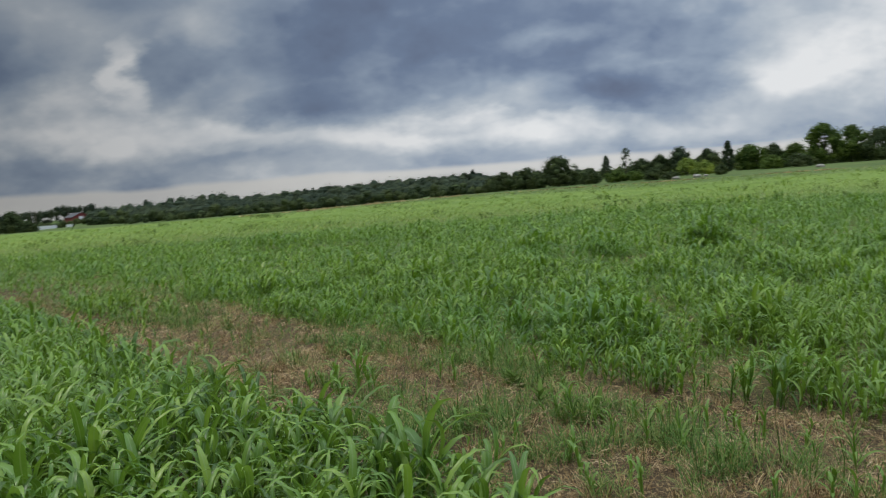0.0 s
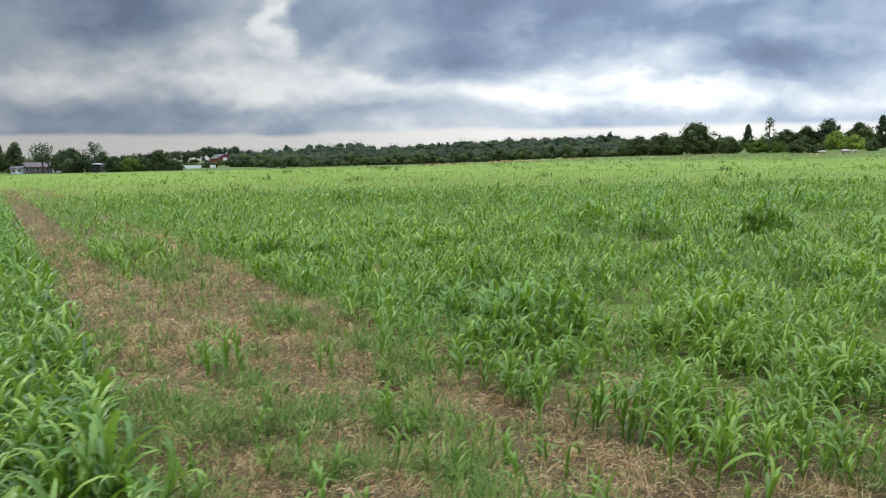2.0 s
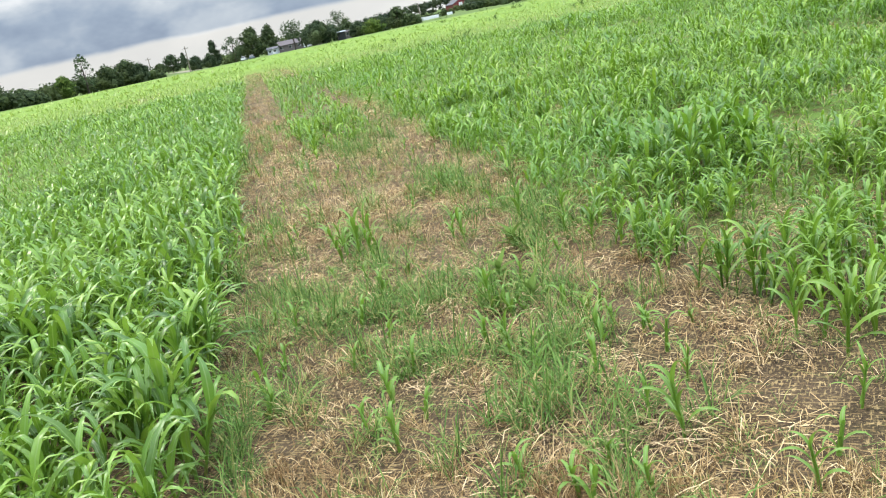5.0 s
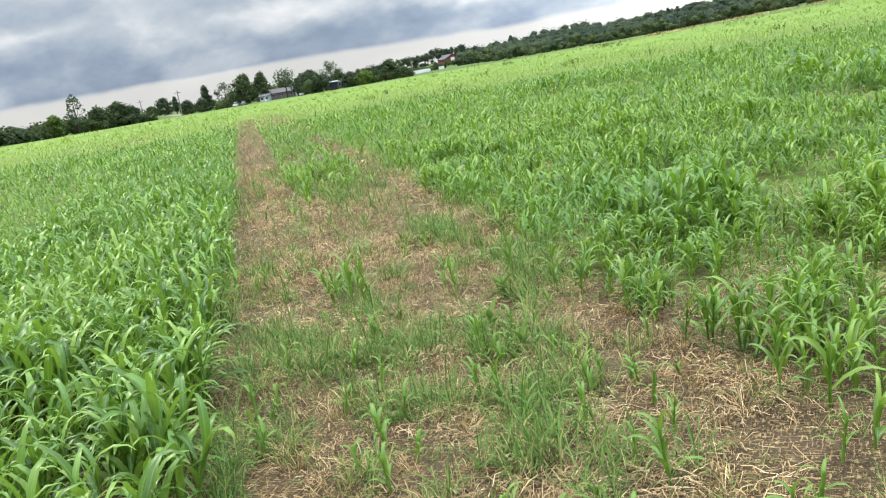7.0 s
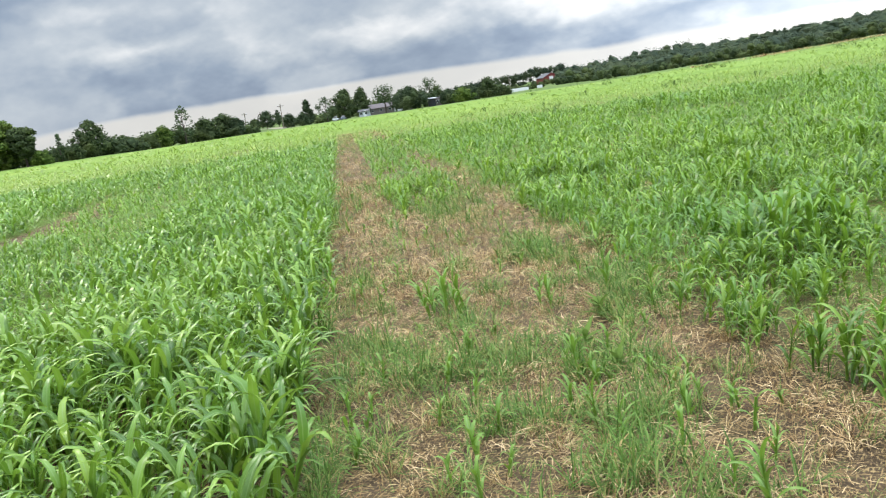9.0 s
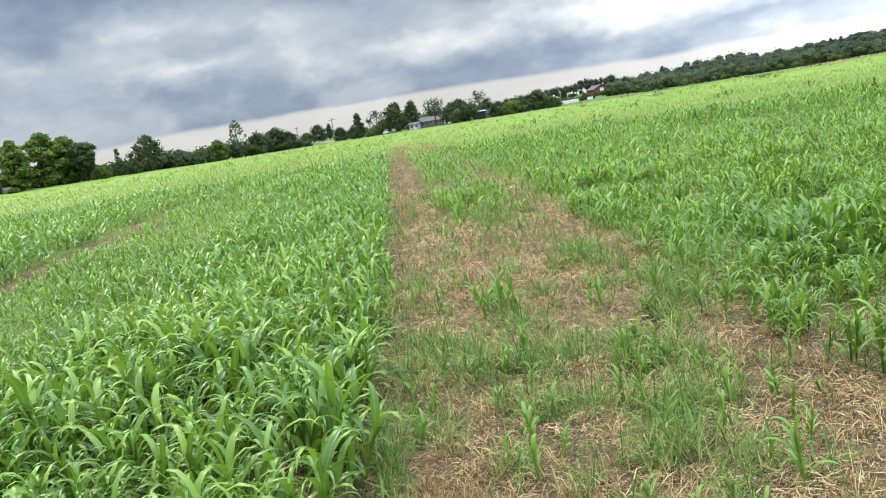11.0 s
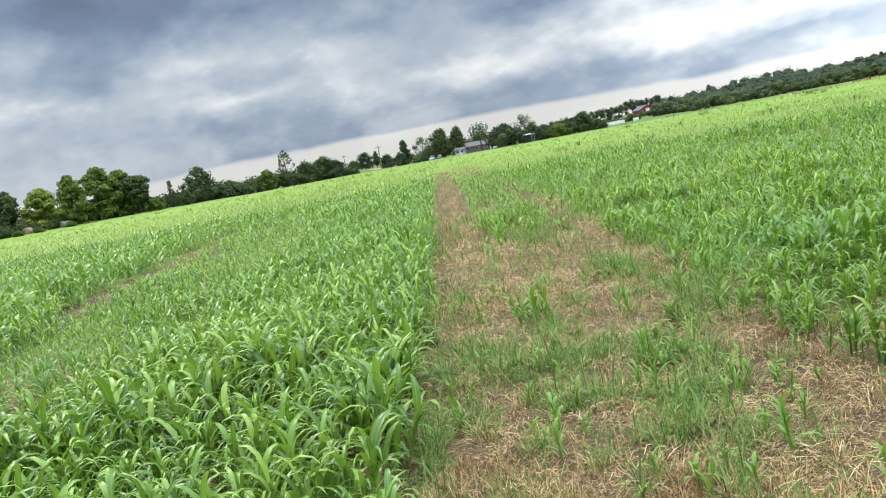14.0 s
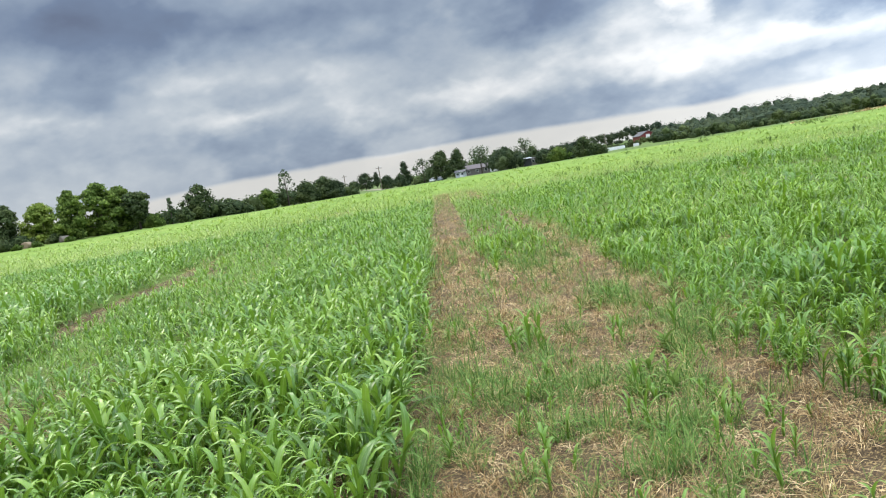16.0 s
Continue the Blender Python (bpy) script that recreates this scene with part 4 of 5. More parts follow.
def leafy_mass(r, lobes, count, card, flat=0.6, core=0.62):
    """Leaf cards over lobes, with an uneven leafy heart in each lobe."""
    lobes = np.asarray(lobes, float)
    v, f = leaf_cloud(r, lobes, count, card, flat)
    if core <= 0:
        return v, [f]
    bump = core + 0.14 * r.normal(size=(len(lobes), len(BALL_V)))
    solid = (lobes[:, None, :3] + BALL_V[None] * bump[..., None] * lobes[:, None, 3:]).reshape(-1, 3)
    tris = (BALL_F[None] + (np.arange(len(lobes)) * len(BALL_V))[:, None, None]).reshape(-1, 3) + len(v)
    return np.concatenate([v, solid]), [f, tris]


def outline(q, shape):
    """Half width of a crown, 0 to 1, at the share q of its height."""
    if shape == "narrow":
        return min(1.0, 0.35 + 2.6 * q) * (1 - q ** 2.2) ** 0.62
    if shape == "high":
        return (1 - abs(2 * q - 1.15) ** 2.0 / 1.33) ** 0.5 if q < 1 else 0.1
    return min(1.0, 0.80 + 0.9 * q) * max(0.05, 1 - q ** 2.7) ** 0.52


def tree(name, place, height, width, mat, label, seed, trunk=0.25, count=2600, lobes_n=26, shape="round", card=0.0, lean=0.0, category="tree", core=0.62, small=1.0, flat=0.85):
    r = np.random.default_rng(seed)
    ob = thing(name, place, label, category, "", 0)
    card = card or 0.016 * (height + width) ** 0.8 + 0.05
    th = height * trunk
    bend = np.array([lean * height, r.normal(0, 0.02) * height, 0])
    v, f = tube([(0, 0, -0.5), bend * 0.2 + (0, 0, th * 0.6), bend * 0.5 + (0, 0, height * 0.55), bend + (0, 0, height * 0.9)], [height * 0.030, height * 0.023, height * 0.014, 0.02], 7)
    hang("trunk", mesh_from("trunk", v, f, M_BARK), ob)
    lobes, skew = [], r.uniform(0, 6.28)
    for k in range(lobes_n):
        q = ((k + r.uniform(0.2, 0.8)) / lobes_n) ** 1.25
        rad = width * 0.5 * r.uniform(0.16, 0.42) * small
        half = max(outline(q, shape) * width / 2 - rad * 0.6, 0.0)
        a = k * 2.4 + r.uniform(-0.9, 0.9)
        off = half * math.sqrt(r.uniform(0.2, 1.0)) * r.uniform(0.7, 1.35) * (1 + 0.25 * math.sin(2 * a + skew) * (shape != "narrow"))
        thick = rad * flat * r.uniform(0.8, 1.1)
        z = th + thick * 0.5 + (height - th - thick * 1.3) * q
        c = np.array([math.cos(a) * off, math.sin(a) * off, z]) + bend * q
        lobes.append((*c, rad, rad, thick))
        if k % 6 == 0:
            p0 = bend * q * 0.6 + np.array([0, 0, th + (z - th) * 0.45])
            v, f = tube([p0, (p0 + c) / 2 + (0, 0, -0.03 * height), c], [height * 0.011, height * 0.007, height * 0.003], 5)
            hang("limb", mesh_from("limb", v, f, M_BARK), ob)
    v, f = leafy_mass(r, lobes, count, card, 0.6, core)
    hang("crown", mesh_from("crown", v, f, mat, smooth=False), ob)
    return ob


# bearing, distance, height, width, foliage, kind: the trees round the field
A, E, C, O, P, F = M_ASH, M_ELM, M_CEDAR, M_OAK, M_LIME, M_FENCE
TREES = [
    ("fence_tree", -61.5, 152, 6.9, 5.5, O, 0.05, "dark green broadleaf tree in the field's edge"),
    ("fence_tree", -59.8, 152, 6.3, 4.8, O, 0.05, "dark green broadleaf tree in the field's edge"),
    ("fence_tree", -57.9, 155, 6.0, 5.3, P, 0.04, "yellow-green leafy tree lit from above"),
    ("fence_tree", -56.2, 150, 7.2, 4.8, F, 0.04, "tall green tree with layered boughs beside hay bales"),
    ("fence_tree", -54.6, 152, 7.8, 5.7, F, 0.04, "large green tree with layered boughs in the field's edge"),
    ("fence_tree", -53.6, 154, 6.9, 5.1, F, 0.04, "dark spreading tree in the field's edge"),
    ("fence_tree", -52.6, 151, 5.6, 4.0, O, 0.25, "dark green tree with bare lower trunk"),
    ("round_tree", -49.1, 158, 5.6, 5.2, O, 0.04, "round dense dark green tree on the hedge line"),
    ("hedge_tree", -45.2, 172, 3.6, 3.8, E, 0.04, "light green bushy tree on the hedge line"),
    ("hedge_tree", -42.8, 180, 4.0, 4.4, O, 0.04, "dark green bushy tree on the hedge line"),
    ("hedge_tree", -41.7, 190, 4.6, 5.2, O, 0.04, "dark green tree on the hedge line"),
    ("hedge_tree", -41, 188, 3.4, 3.4, C, 0.05, "dark bushy cedar on the hedge line"),
    ("yard_tree", -39.3, 420, 7.6, 6.8, C, 0.1, "dark round tree on the slope beside the road"),
    ("yard_tree", -38.6, 425, 7.2, 3.4, C, 0.15, "dark narrow tree on the slope beside the road"),
    ("yard_tree", -40.0, 430, 5.0, 4.6, O, 0.1, "low dark tree on the slope beside the road"),
    ("yard_tree", -38.0, 350, 5.0, 4.6, C, 0.06, "dark green tree behind a utility pole"),
    ("yard_tree", -36.8, 345, 8.8, 4.9, C, 0.04, "tall narrow dark tree near the houses"),
    ("yard_tree", -37.15, 338, 4.6, 3.9, C, 0.05, "small dark round cedar near the houses"),
    ("yard_tree", -35.7, 345, 8.9, 6.2, A, 0.10, "pale green leafy tree near the houses"),
    ("yard_tree", -34.6, 340, 10.4, 7.4, O, 0.10, "large dark green tree shading the houses"),
    ("yard_tree", -33.55, 345, 10.2, 5.4, O, 0.16, "dark green tree with a short trunk shading the houses"),
    ("yard_tree", -32.15, 335, 9.7, 6.6, A, 0.42, "pale tree with a clear bare trunk before the grey house"),
    ("yard_tree", -30.7, 335, 8.3, 11.0, C, 0.04, "broad dense dark green tree beside the grey house"),
    ("yard_tree", -29.4, 355, 10.6, 5.4, A, 0.30, "tall pale open-crowned tree behind the shed"),
    ("yard_tree", -28.35, 352, 5.6, 5.6, C, 0.04, "dark green bushy tree near the shed"),
    ("yard_tree", -27.5, 345, 5.2, 6.4, E, 0.04, "green bushy tree near the shed"),
    ("yard_tree", -26.9, 365, 5.8, 4.4, C, 0.04, "dark green tree near the shed"),
    ("yard_tree", -25.9, 350, 7.6, 5.6, O, 0.05, "tall green tree with a ragged top"),
    ("yard_tree", -25.0, 362, 4.2, 4.4, O, 0.04, "low dark green tree near the trailers"),
    ("edge_tree", 5.8, 300, 10.6, 11.0, O, 0.06, "large rounded green oak standing above the wood's edge"),
    ("edge_tree", 8.75, 305, 9.0, 3.2, C, 0.06, "narrow dark cedar at the field's edge"),
    ("edge_tree", 9.9, 300, 11.0, 3.4, A, 0.15, "slender ragged tree rising above the bushes"),
    ("edge_tree", 11.9, 310, 7.7, 8.0, O, 0.04, "dark green tree at the field's edge"),
    ("edge_tree", 13, 312, 9.7, 9.2, C, 0.04, "dark tree standing behind a light green bush"),
    ("edge_tree", 15.8, 305, 10.2, 4.0, C, 0.04, "dark narrow tree at the field's edge"),
    ("edge_tree", 17, 308, 8.4, 9.8, E, 0.04, "dark green tree at the field's edge"),
    ("edge_tree", 21, 290, 12.5, 10.3, E, 0.06, "large light green tree at the field's edge"),
    ("edge_tree", 22.4, 295, 11.0, 10.3, E, 0.06, "green tree at the field's edge"),
    ("edge_tree", 23.9, 290, 9.7, 11.5, O, 0.06, "broad green tree at the field's edge"),
    ("edge_tree", 26, 292, 10.2, 11.5, E, 0.06, "broad light green tree at the field's edge"),
    ("edge_tree", 14.6, 315, 8.6, 8.0, O, 0.04, "dark green tree at the field's edge"),
    ("edge_tree", 18.3, 312, 8.2, 7.0, O, 0.04, "dark green tree at the field's edge"),
    ("edge_tree", 19.5, 310, 7.6, 8.0, E, 0.04, "light green tree at the field's edge"),
    ("edge_tree", 10.8, 312, 7.0, 8.0, O, 0.04, "dark green tree at the field's edge"),
    ("edge_tree", 4.0, 330, 8.0, 10.0, O, 0.04, "green tree standing in the wood's edge"),
    ("edge_tree", 2.6, 340, 7.4, 10.0, O, 0.04, "green tree standing in the wood's edge"),
]
for k, (name, b, d, h, w, mat, tr, words) in enumerate(TREES):
    fence, open_crown, spire = name == "fence_tree", mat is M_ASH, mat is M_CEDAR and w < 0.62 * h
    tree(name, polar(b, d), h * (0.96 if name == "edge_tree" else 1.04), w * (1.36 if name == "yard_tree" and not spire else 1.14), mat, words, 300 + k, tr, 6000 if fence else int((500 if open_crown else 1800) + (100 if open_crown else 190) * w), 60 if fence else 44, "narrow" if spire else "high" if tr > 0.2 else "round",
         core=0.0 if open_crown else 0.6, small=0.85 if open_crown else 1.0, flat=0.5 if fence else 0.85)
tree("sparse_tree", polar(-43.95, 178), 6.9, 4.2, M_ASH, "thin sparse tree with few leaves above the hedge", 401, 0.2, 700, 40, "round", 0.14, core=0.0, small=0.6)
tree("vine_snag", polar(-50.8, 153), 4.2, 1.4, M_ASH, "dead trunk wrapped in climbing greenery", 402, 0.1, 700, 20, "narrow", core=0.5)
BUSHES = [(7.7, 285, 5.2, 8, O), (11.4, 262, 3.6, 6.5, O), (13.4, 285, 5.4, 8, P), (12.45, 255, 2.4, 4, O), (14.4, 280, 4.2, 9, P), (18.2, 280, 4.2, 9, E), (19.6, 278, 4.0, 8, O),
          (9.2, 275, 3.6, 7, E), (10.4, 275, 3.0, 8, E), (15.3, 262, 2.8, 5, O), (-51.8, 150, 2.2, 4.0, E), (-50.0, 152, 2.4, 3.4, O), (-58.9, 148, 1.8, 3.2, O), (-60.0, 146, 1.6, 3.4, O), (-57.3, 149, 1.5, 2.6, O), (-58.3, 144, 0.8, 1.8, E), (-59.3, 143, 0.8, 2.0, E), (-56.5, 145, 0.7, 2.0, E)]
for k, (b, d, h, w, mat) in enumerate(BUSHES):
    tree("bush", polar(b, d), h, w, mat, "light green spreading bush on the field's edge" if mat is P else "green leafy bush on the field's edge", 500 + k, 0.02, 1700, 18, category="bush")


def thicket(name, spots_, mat, label, count, card, seed, crowns=5):
    """Many crowns in one mesh, leaf cards over uneven leafy masses: rows of bearing, distance, height, width."""
    r = np.random.default_rng(seed)
    lobes = []
    for b, d, h, w in spots_:
        x, y, z = polar(b, d)
        for k in range(crowns):
            s = r.uniform(0.36, 0.56) * (1.0 if k == 0 else 0.8)
            down = 0.0 if k == 0 else r.uniform(0.1, 1) * 0.95
            lobes.append((x + r.normal(0, w * 0.32) * (k > 0), y + r.normal(0, w * 0.32) * (k > 0), z + h - w * s * 0.8 - (h - w * s) * down, w * s, w * s, w * s * r.uniform(0.7, 1.0)))
    v, f = leafy_mass(r, lobes, count, card, 0.6, 0.74)
    return tagged(new(name, mesh_from(name, v, f, mat, smooth=False)), label, "woods", kind="stuff")


hr = np.random.default_rng(9)
thicket("hedgerow", [(b, np.interp(b, [-48.5, -40.5], [160, 200]) + hr.uniform(-3, 3), np.interp(b, [-48.5, -45, -40.5], [2.6, 2.9, 2.6]) * hr.uniform(0.8, 1.15), 3.4) for b in np.arange(-48.6, -40.6, 0.42)], M_OAK, "dense dark green hedgerow along the field's edge", 9000, 0.20, 21, 4)
thicket("undergrowth", [(b, np.interp(b, [-66, -49], [153, 160]) + hr.uniform(-4, 4), hr.uniform(1.3, 2.7), 3.0) for b in np.arange(-66, -49, 0.4)], M_OAK, "shaded green undergrowth below the fence trees", 9000, 0.18, 25, 3)
HILL_TOP = [(-30, 0.2), (-24.5, 0.35), (-23.8, 0.45), (-22.8, 0.5), (-21.7, 0.65), (-20.7, 0.70), (-19, 0.66), (-17.3, 0.75), (-16.6, 1.0), (-15.2, 0.85), (-14.3, 1.05), (-13.4, 0.72), (-11, 0.72), (-9.8, 0.85), (-8.2, 0.95), (-6.5, 1.0), (-4.8, 1.12), (-1.4, 1.16), (0.9, 1.18), (1.9, 0.9), (3.5, 0.98), (5, 0.9), (7, 0.9), (10, 1.0), (28, 1.2)]
hb, ht = zip(*HILL_TOP)
spots_ = []
for row in range(5):
    d = 480 + 50 * row
    for b in np.arange(-21.3, 7.5, 0.42):
        bb, dd = b + hr.uniform(-0.3, 0.3), d + hr.uniform(-15, 15)
        x, y, z = polar(bb, dd)
        top = 1.5 + dd * math.tan(radians(np.interp(bb, hb, ht) * (0.45 + 0.135 * row) + hr.normal(0, 0.055)))
        tall = max(4.0, top - z) + hr.normal(0, 0.3)
        spots_.append((bb, dd, tall, 7.5 + hr.uniform(0, 7)))
        if hr.uniform() < 0.035:
            spots_ += [(bb, dd, tall + 2.4, 3.2), (bb, dd, tall + 1.2, 4.6)]
thicket("woodland", spots_, M_WOODS, "dark green woods on the low hill behind the field", 90000, 0.30, 22, 4)
thicket("far_tree_row", [(b, 700 + hr.uniform(-30, 30), 1.5 + 700 * math.tan(radians(np.interp(b, hb, ht) * hr.uniform(0.6, 1.1))) + 4.0, 5.5) for b in np.arange(-29, -21.4, 0.30)], M_WOODS, "row of dark trees behind the red barn", 14000, 0.34, 23, 6)
thicket("shrub_row", [(b, 475 + hr.uniform(-6, 6), (3.4 if -23.4 < b < -21.5 else 2.8) + hr.uniform(-0.5, 0.5), 3.4) for b in np.arange(-27.5, -20.6, 0.36)], M_OAK, "low dark shrubs between the trailers and the barn", 4000, 0.35, 26, 3)
thicket("wood_edge", [(b, np.interp(b, [-21, -5, 5], [430, 420, 330]) + hr.uniform(-8, 8), 4.6 + hr.uniform(-1.6, 1.8), 5.0) for b in np.arange(-21, 5, 0.45)], M_OAK, "dark green bushes along the wood's edge", 16000, 0.28, 24, 4)
thicket("field_edge_thicket", [(b, np.interp(b, [5, 28], [330, 318]) + hr.uniform(-8, 8), 5.0 + hr.uniform(-1.4, 1.8), 5.5) for b in np.arange(5, 28, 0.5)], M_SCRUB, "lower green bushes along the field's edge", 16000, 0.28, 27, 4)
thicket("yard_shrubs", [(b, 372 + hr.uniform(-8, 8), (6.2 if -35.6 < b < -29.0 else 4.2) + hr.uniform(-1.5, 1.6), 4.6) for b in np.arange(-36.6, -24.5, 0.42)], M_OAK, "dark green shrubs and hedges behind the houses", 7000, 0.34, 28, 4)

# ---- houses, barn and vehicles beyond the field ----


def house(name, bearing, d, length, depth, wall_h, roof_h, wall, roof, label, turn=0.0, windows=4, chimney=False):
    x, y, z = polar(bearing, d)
    ob = thing(name, (x, y, z), label, "house", "", -bearing + turn)
    part("wall", prism([(-depth / 2, -1), (depth / 2, -1), (depth / 2, wall_h), (0, wall_h + roof_h), (-depth / 2, wall_h)], -length / 2, length / 2), wall, ob)
    for s in (-1, 1):
        e = depth / 2 + 0.4
        drop = roof_h * 0.4 / (depth / 2)
        part("roof", prism([(s * e, wall_h - drop), (0, wall_h + roof_h), (0, wall_h + roof_h + 0.14), (s * e, wall_h - drop + 0.14)], -length / 2 - 0.4, length / 2 + 0.4), roof, ob)
    for k in range(windows):
        cx = -length / 2 + length * (k + 0.5) / windows
        w = part("window", box(cx - 0.5, cx + 0.5, -depth / 2 - 0.05, -depth / 2 + 0.02, wall_h * 0.42, wall_h * 0.82), M_WHITE, ob, "white framed window")
        part("pane", box(cx - 0.42, cx + 0.42, -depth / 2 - 0.07, -depth / 2 - 0.045, wall_h * 0.45, wall_h * 0.79), M_GLASS, w)
    part("door", box(length * 0.12 - 0.45, length * 0.12 + 0.45, -depth / 2 - 0.06, -depth / 2 + 0.02, 0.1, 2.1), M_WHITE, ob, "white door")
    if chimney:
        part("chimney", box(length * 0.2, length * 0.2 + 0.6, -0.3, 0.3, wall_h, wall_h + roof_h + 0.8), M_STONE, ob)
    return ob


house("long_house", -31.95, 350, 16.0, 7.0, 2.3, 1.4, M_SIDING, M_ROOFGREY, "long low house with grey siding and grey roof", 4, 5)
house("small_house", -33.45, 338, 3.4, 4.0, 1.9, 0.6, M_PALE, M_TIN, "small pale building with a grey metal roof", -10, 2)
house("grey_house", -28.8, 372, 7.0, 6.0, 2.7, 1.0, M_SIDING, M_ROOFGREY, "small grey house partly hidden by trees", 8, 2)

x, y, z = polar(-29.35, 338)
shed = thing("open_shed", (x, y, z), "dark open shed with a white metal roof", "shed", "", 29.5)
for sx in (-1.3, 1.3):
    for sy in (-2.5, 2.5):
        part("post", box(sx - 0.1, sx + 0.1, sy - 0.1, sy + 0.1, -0.5, 2.9), M_POLE, shed)
part("back_wall", box(-1.4, 1.4, 2.4, 2.55, -0.5, 2.9), M_DARK, shed)
part("side_wall", box(-1.45, -1.3, -2.5, 2.4, -0.5, 2.9), M_DARK, shed)
part("side_wall", box(1.3, 1.45, -2.5, 2.4, -0.5, 2.9), M_DARK, shed)
part("door_panel", box(-1.3, 1.3, -2.62, -2.52, -0.5, 2.6), M_DARK, shed)
part("roof", prism([(-3.0, 2.9), (3.0, 3.2), (3.0, 3.30), (-3.0, 3.0)], -1.9, 1.7), M_ROOFPALE, shed, "white metal roof")

x, y, z = polar(-22.35, 600)
z = 1.5 + 600 * math.tan(radians(-0.09))
barn = thing("red_barn", (x, y, z), "red wooden barn with grey metal roof and white door", "barn", "", -48)
part("wall", prism([(-5, -6), (5, -6), (5, 2.2), (0, 4.6), (-5, 2.2)], -7, 7), M_RED, barn)
for s in (-1, 1):
    part("roof", prism([(s * 5.5, 1.96), (0, 4.6), (0, 4.78), (s * 5.5, 2.14)], -7.4, 7.4), M_TIN if s < 0 else M_RED, barn)
part("barn_door", box(7.02, 7.12, -1.2, 1.2, 0.3, 2.6), M_WHITE, barn, "white painted barn door")
part("lean_to", prism([(5.0, -6), (8.5, -6), (8.5, 1.0), (5.0, 1.9)], -6.5, 6.5), M_RED, barn)


def trailer(bearing, d, length, words):
    x, y, z = polar(bearing, d)
    z = 1.5 + d * math.tan(radians(-0.58))
    ob = thing("semi_trailer", (x, y, z), words, "trailer", "", -bearing + 6)
    part("body", box(-length / 2, length / 2, -1.25, 1.25, 0.9, 2.5, 0.08), M_WHITE, ob)
    part("chassis", box(-length / 2 + 0.3, length / 2 - 0.3, -0.6, 0.6, 0.6, 0.9), M_DARK, ob)
    for wx in (-length / 2 + 1.2, -length / 2 + 2.4, length / 2 - 1.5):
        v, f = tube([(wx, -1.2, 0.3), (wx, 1.2, 0.3)], [0.5, 0.5], 12)
        hang("wheel", mesh_from("wheel", v, f, M_RUBBER), ob)
    return ob


trailer(-24.05, 450, 8.2, "white box trailer parked beyond the field")
trailer(-24.95, 455, 2.4, "small white box trailer parked beyond the field")
trailer(-22.85, 450, 2.4, "short white box trailer parked beside a bush")


def car(bearing, d, turn, mat, words):
    x, y, z = polar(bearing, d)
    ob = thing("parked_car", (x, y, z), words, "car", "", -bearing + turn)
    part("body", prism([(-0.85, 0.35), (0.85, 0.35), (0.88, 0.75), (0.8, 0.95), (-0.8, 0.95), (-0.88, 0.75)], -2.2, 2.2), mat, ob)
    cab = box(-1.3, 1.2, -0.72, 0.72, 0.95, 1.5)
    for vert in cab.verts:
        if vert.co.z > 1.2:
            vert.co.x *= 0.72
            vert.co.y *= 0.85
    part("cabin", cab, M_GLASS, ob, "dark glazed cabin")
    part("roof", box(-0.9, 0.85, -0.6, 0.6, 1.5, 1.56, 0.02), mat, ob)
    for wx in (-1.4, 1.4):
        for wy in (-0.8, 0.65):
            v, f = tube([(wx, wy, 0.33), (wx, wy + 0.2, 0.33)], [0.33, 0.33], 12)
            hang("wheel", mesh_from("wheel", v, f, M_RUBBER), ob)
    return ob


car(-35.2, 338, 80, M_WHITE, "white car parked under the trees")
car(-34.75, 338, 84, M_BLUE, "blue-grey car parked under the trees")
car(-31.25, 332, 80, M_WHITE, "white car parked before the grey house")


def ribbon(points, half):
    """A strip of ground along points, 5 cm above it."""
    pts = np.array(points, float)
    d = np.gradient(pts, axis=0)
    n = np.stack([-d[:, 1], d[:, 0]], -1) / np.linalg.norm(d, axis=1)[:, None]
    xy = np.concatenate([pts + n * half, pts - n * half])
    k = len(pts)
    v = np.column_stack([xy, ground_z(xy[:, 0], xy[:, 1]) + 0.05])
    return v, np.array([(i, i + 1, k + i + 1, k + i) for i in range(k - 1)])


v, f = ribbon([polar(b, np.interp(b, [-41, -38.6, -37.5], [470, 400, 345]))[:2] for b in np.linspace(-41, -37.5, 14)], 3.0)
tagged(new("road", mesh_from("road", v, f, M_ROAD)), "pale gravel road on the slope past the poles", "road", kind="structure")


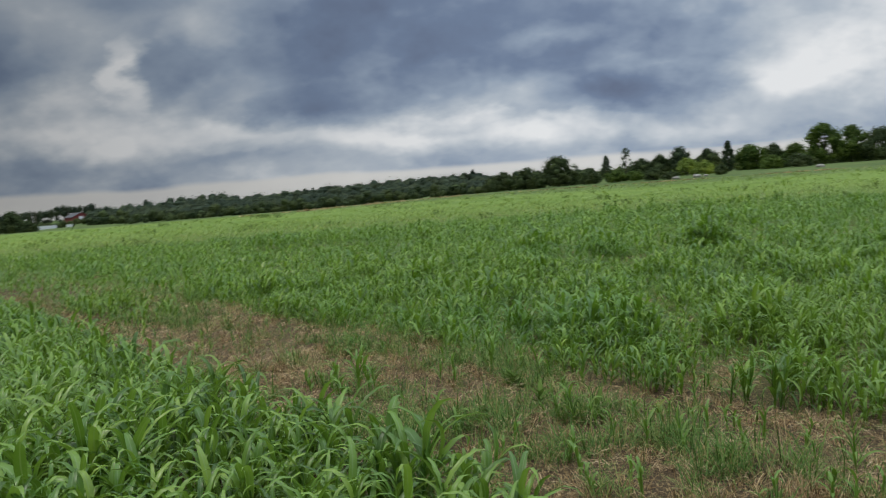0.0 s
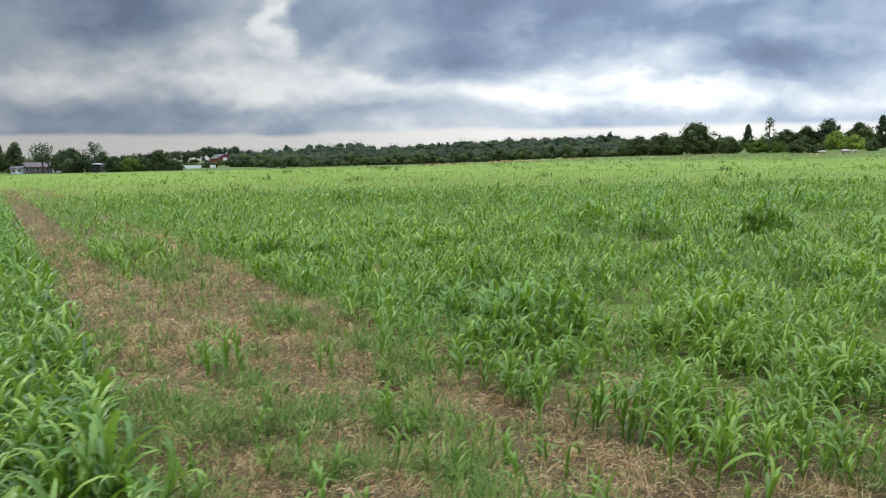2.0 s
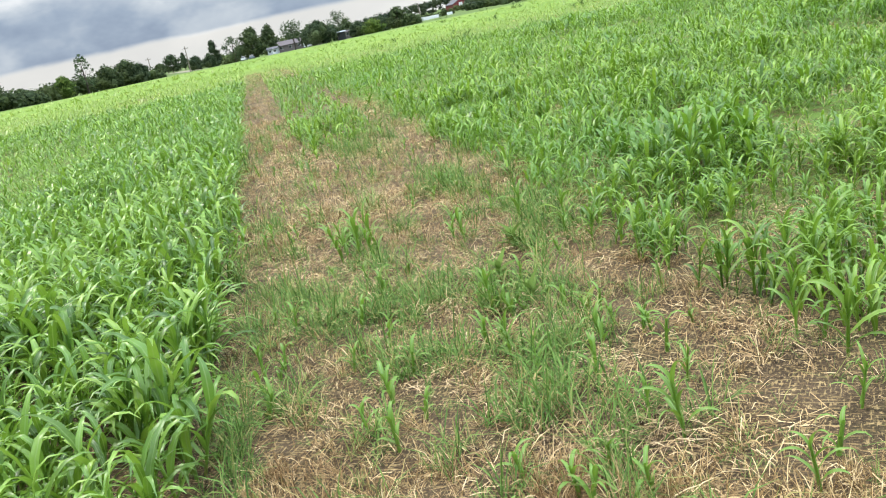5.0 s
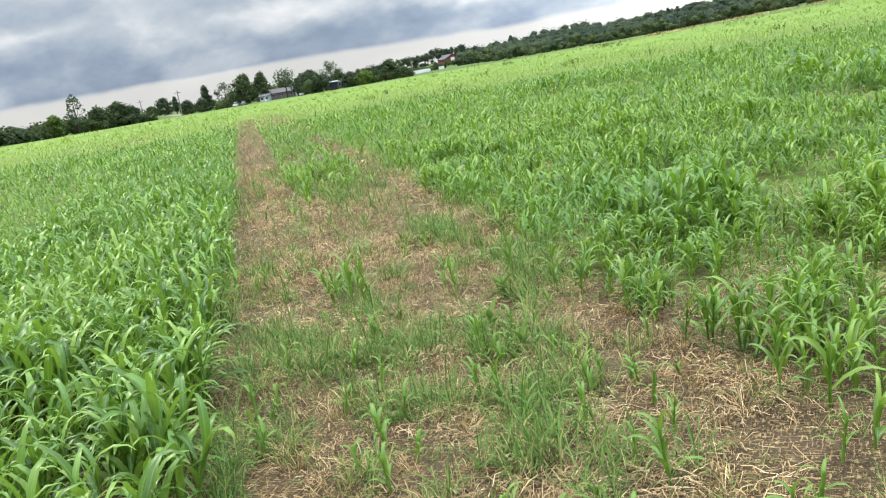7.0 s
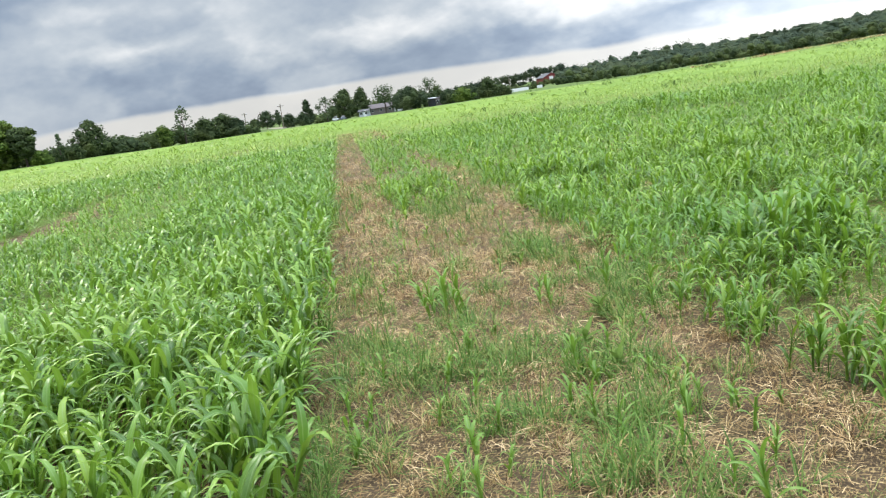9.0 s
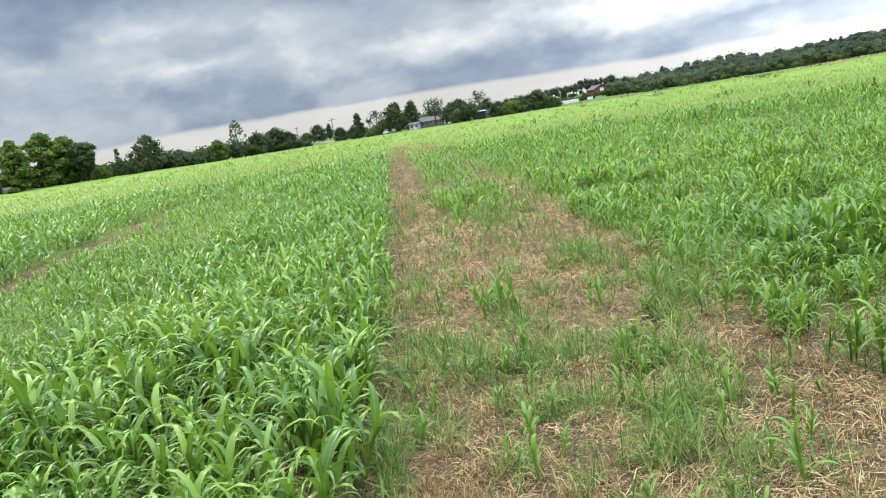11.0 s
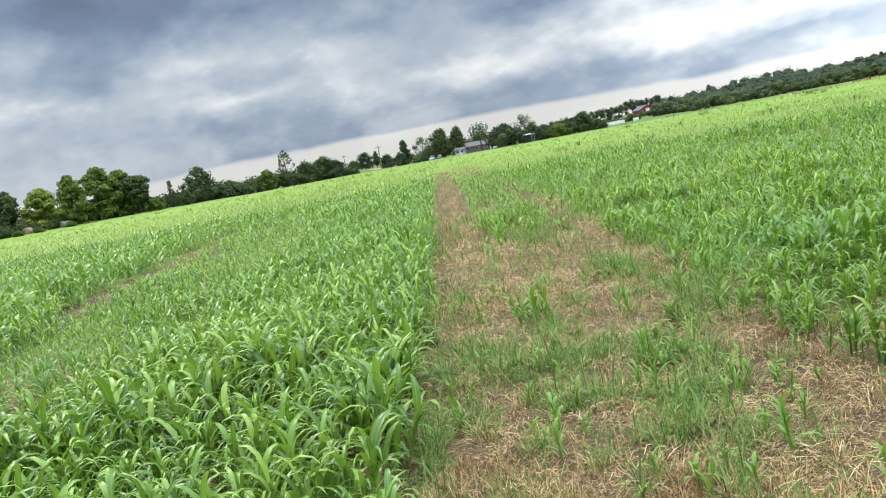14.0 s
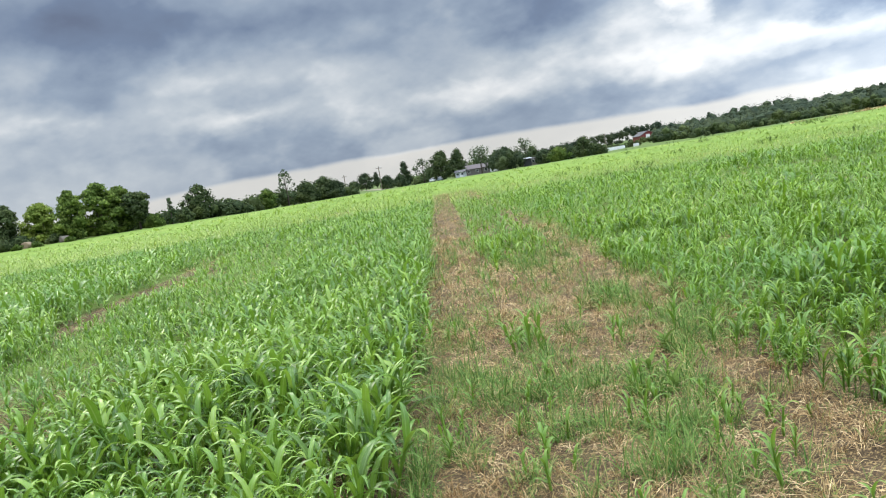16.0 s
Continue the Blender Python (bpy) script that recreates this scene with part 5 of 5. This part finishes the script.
def utility_pole(bearing, d, h):
    x, y, z = polar(bearing, d)
    ob = thing("utility_pole", (x, y, z), "weathered wooden utility pole with a crossarm", "pole", "utility poles", -bearing + 20)
    v, f = tube([(0, 0, -1), (0, 0, h * 0.5), (0, 0, h)], [0.19, 0.17, 0.14], 8)
    hang("shaft", mesh_from("shaft", v, f, M_POLE), ob)
    part("crossarm", box(-1.1, 1.1, -0.08, 0.08, h - 0.8, h - 0.62), M_POLE, ob)
    for ix in (-1.0, -0.4, 0.4, 1.0):
        part("insulator", box(ix - 0.05, ix + 0.05, -0.05, 0.05, h - 0.62, h - 0.42), M_WHITE, ob, "pale insulator")


utility_pole(-38.34, 330, 8.6)
utility_pole(-40.5, 400, 8.0)
utility_pole(-39.6, 430, 7.5)
utility_pole(-24.6, 430, 8.0)


def hay_bale(bearing, d, mat, words, turn):
    x, y, z = polar(bearing, d)
    r = np.random.default_rng(int(d * 10))
    ob = thing("hay_bale", (x, y, z - 0.12), words, "hay bale", "round bales", -bearing + turn)
    prof = [(-0.62, 0.02), (-0.62, 0.55), (-0.6, 0.66), (-0.5, 0.7), (0, 0.72), (0.5, 0.7), (0.6, 0.66), (0.62, 0.55), (0.62, 0.02)]
    v, f = tube([(p[0], 0, 0.66) for p in prof], [p[1] for p in prof], 20)
    v[:, 1:] += r.normal(0, 0.012, (len(v), 2))
    v[:, 2] = np.maximum(v[:, 2], 0.0) * 0.74
    hang("straw_roll", mesh_from("straw_roll", v, f, mat), ob)


hay_bale(-58.8, 146, M_HAY, "tan round hay bale at the field's edge", 60)
hay_bale(-56.8, 148, M_HAYGREY, "weathered grey round hay bale under the trees", 20)

for k, (b, d, w) in enumerate([(12.7, 252, 2.2), (13.9, 254, 2.6), (14.4, 255, 1.8), (20.7, 258, 2.4), (-58.1, 150, 1.0)]):
    r = np.random.default_rng(700 + k)
    x, y, z = polar(b, d)
    bm = bmesh.new()
    bmesh.ops.create_icosphere(bm, subdivisions=2, radius=1)
    for vert in bm.verts:
        vert.co *= 1 + 0.25 * noise.noise(vert.co * 1.7 + Vector((k * 5, 0, 0)))
        vert.co = Vector((vert.co.x * w / 2, vert.co.y * w / 2.6, vert.co.z * w * 0.22 + w * 0.12))
    me = bpy.data.meshes.new("boulder")
    bm.to_mesh(me)
    bm.free()
    me.materials.append(M_STONE)
    ob = new("boulder", me)
    ob.matrix_world = pose(x, y, z, 0, 0, k * 50)
    tagged(ob, "pale limestone boulder on the field's edge", "boulder", "pale boulders")
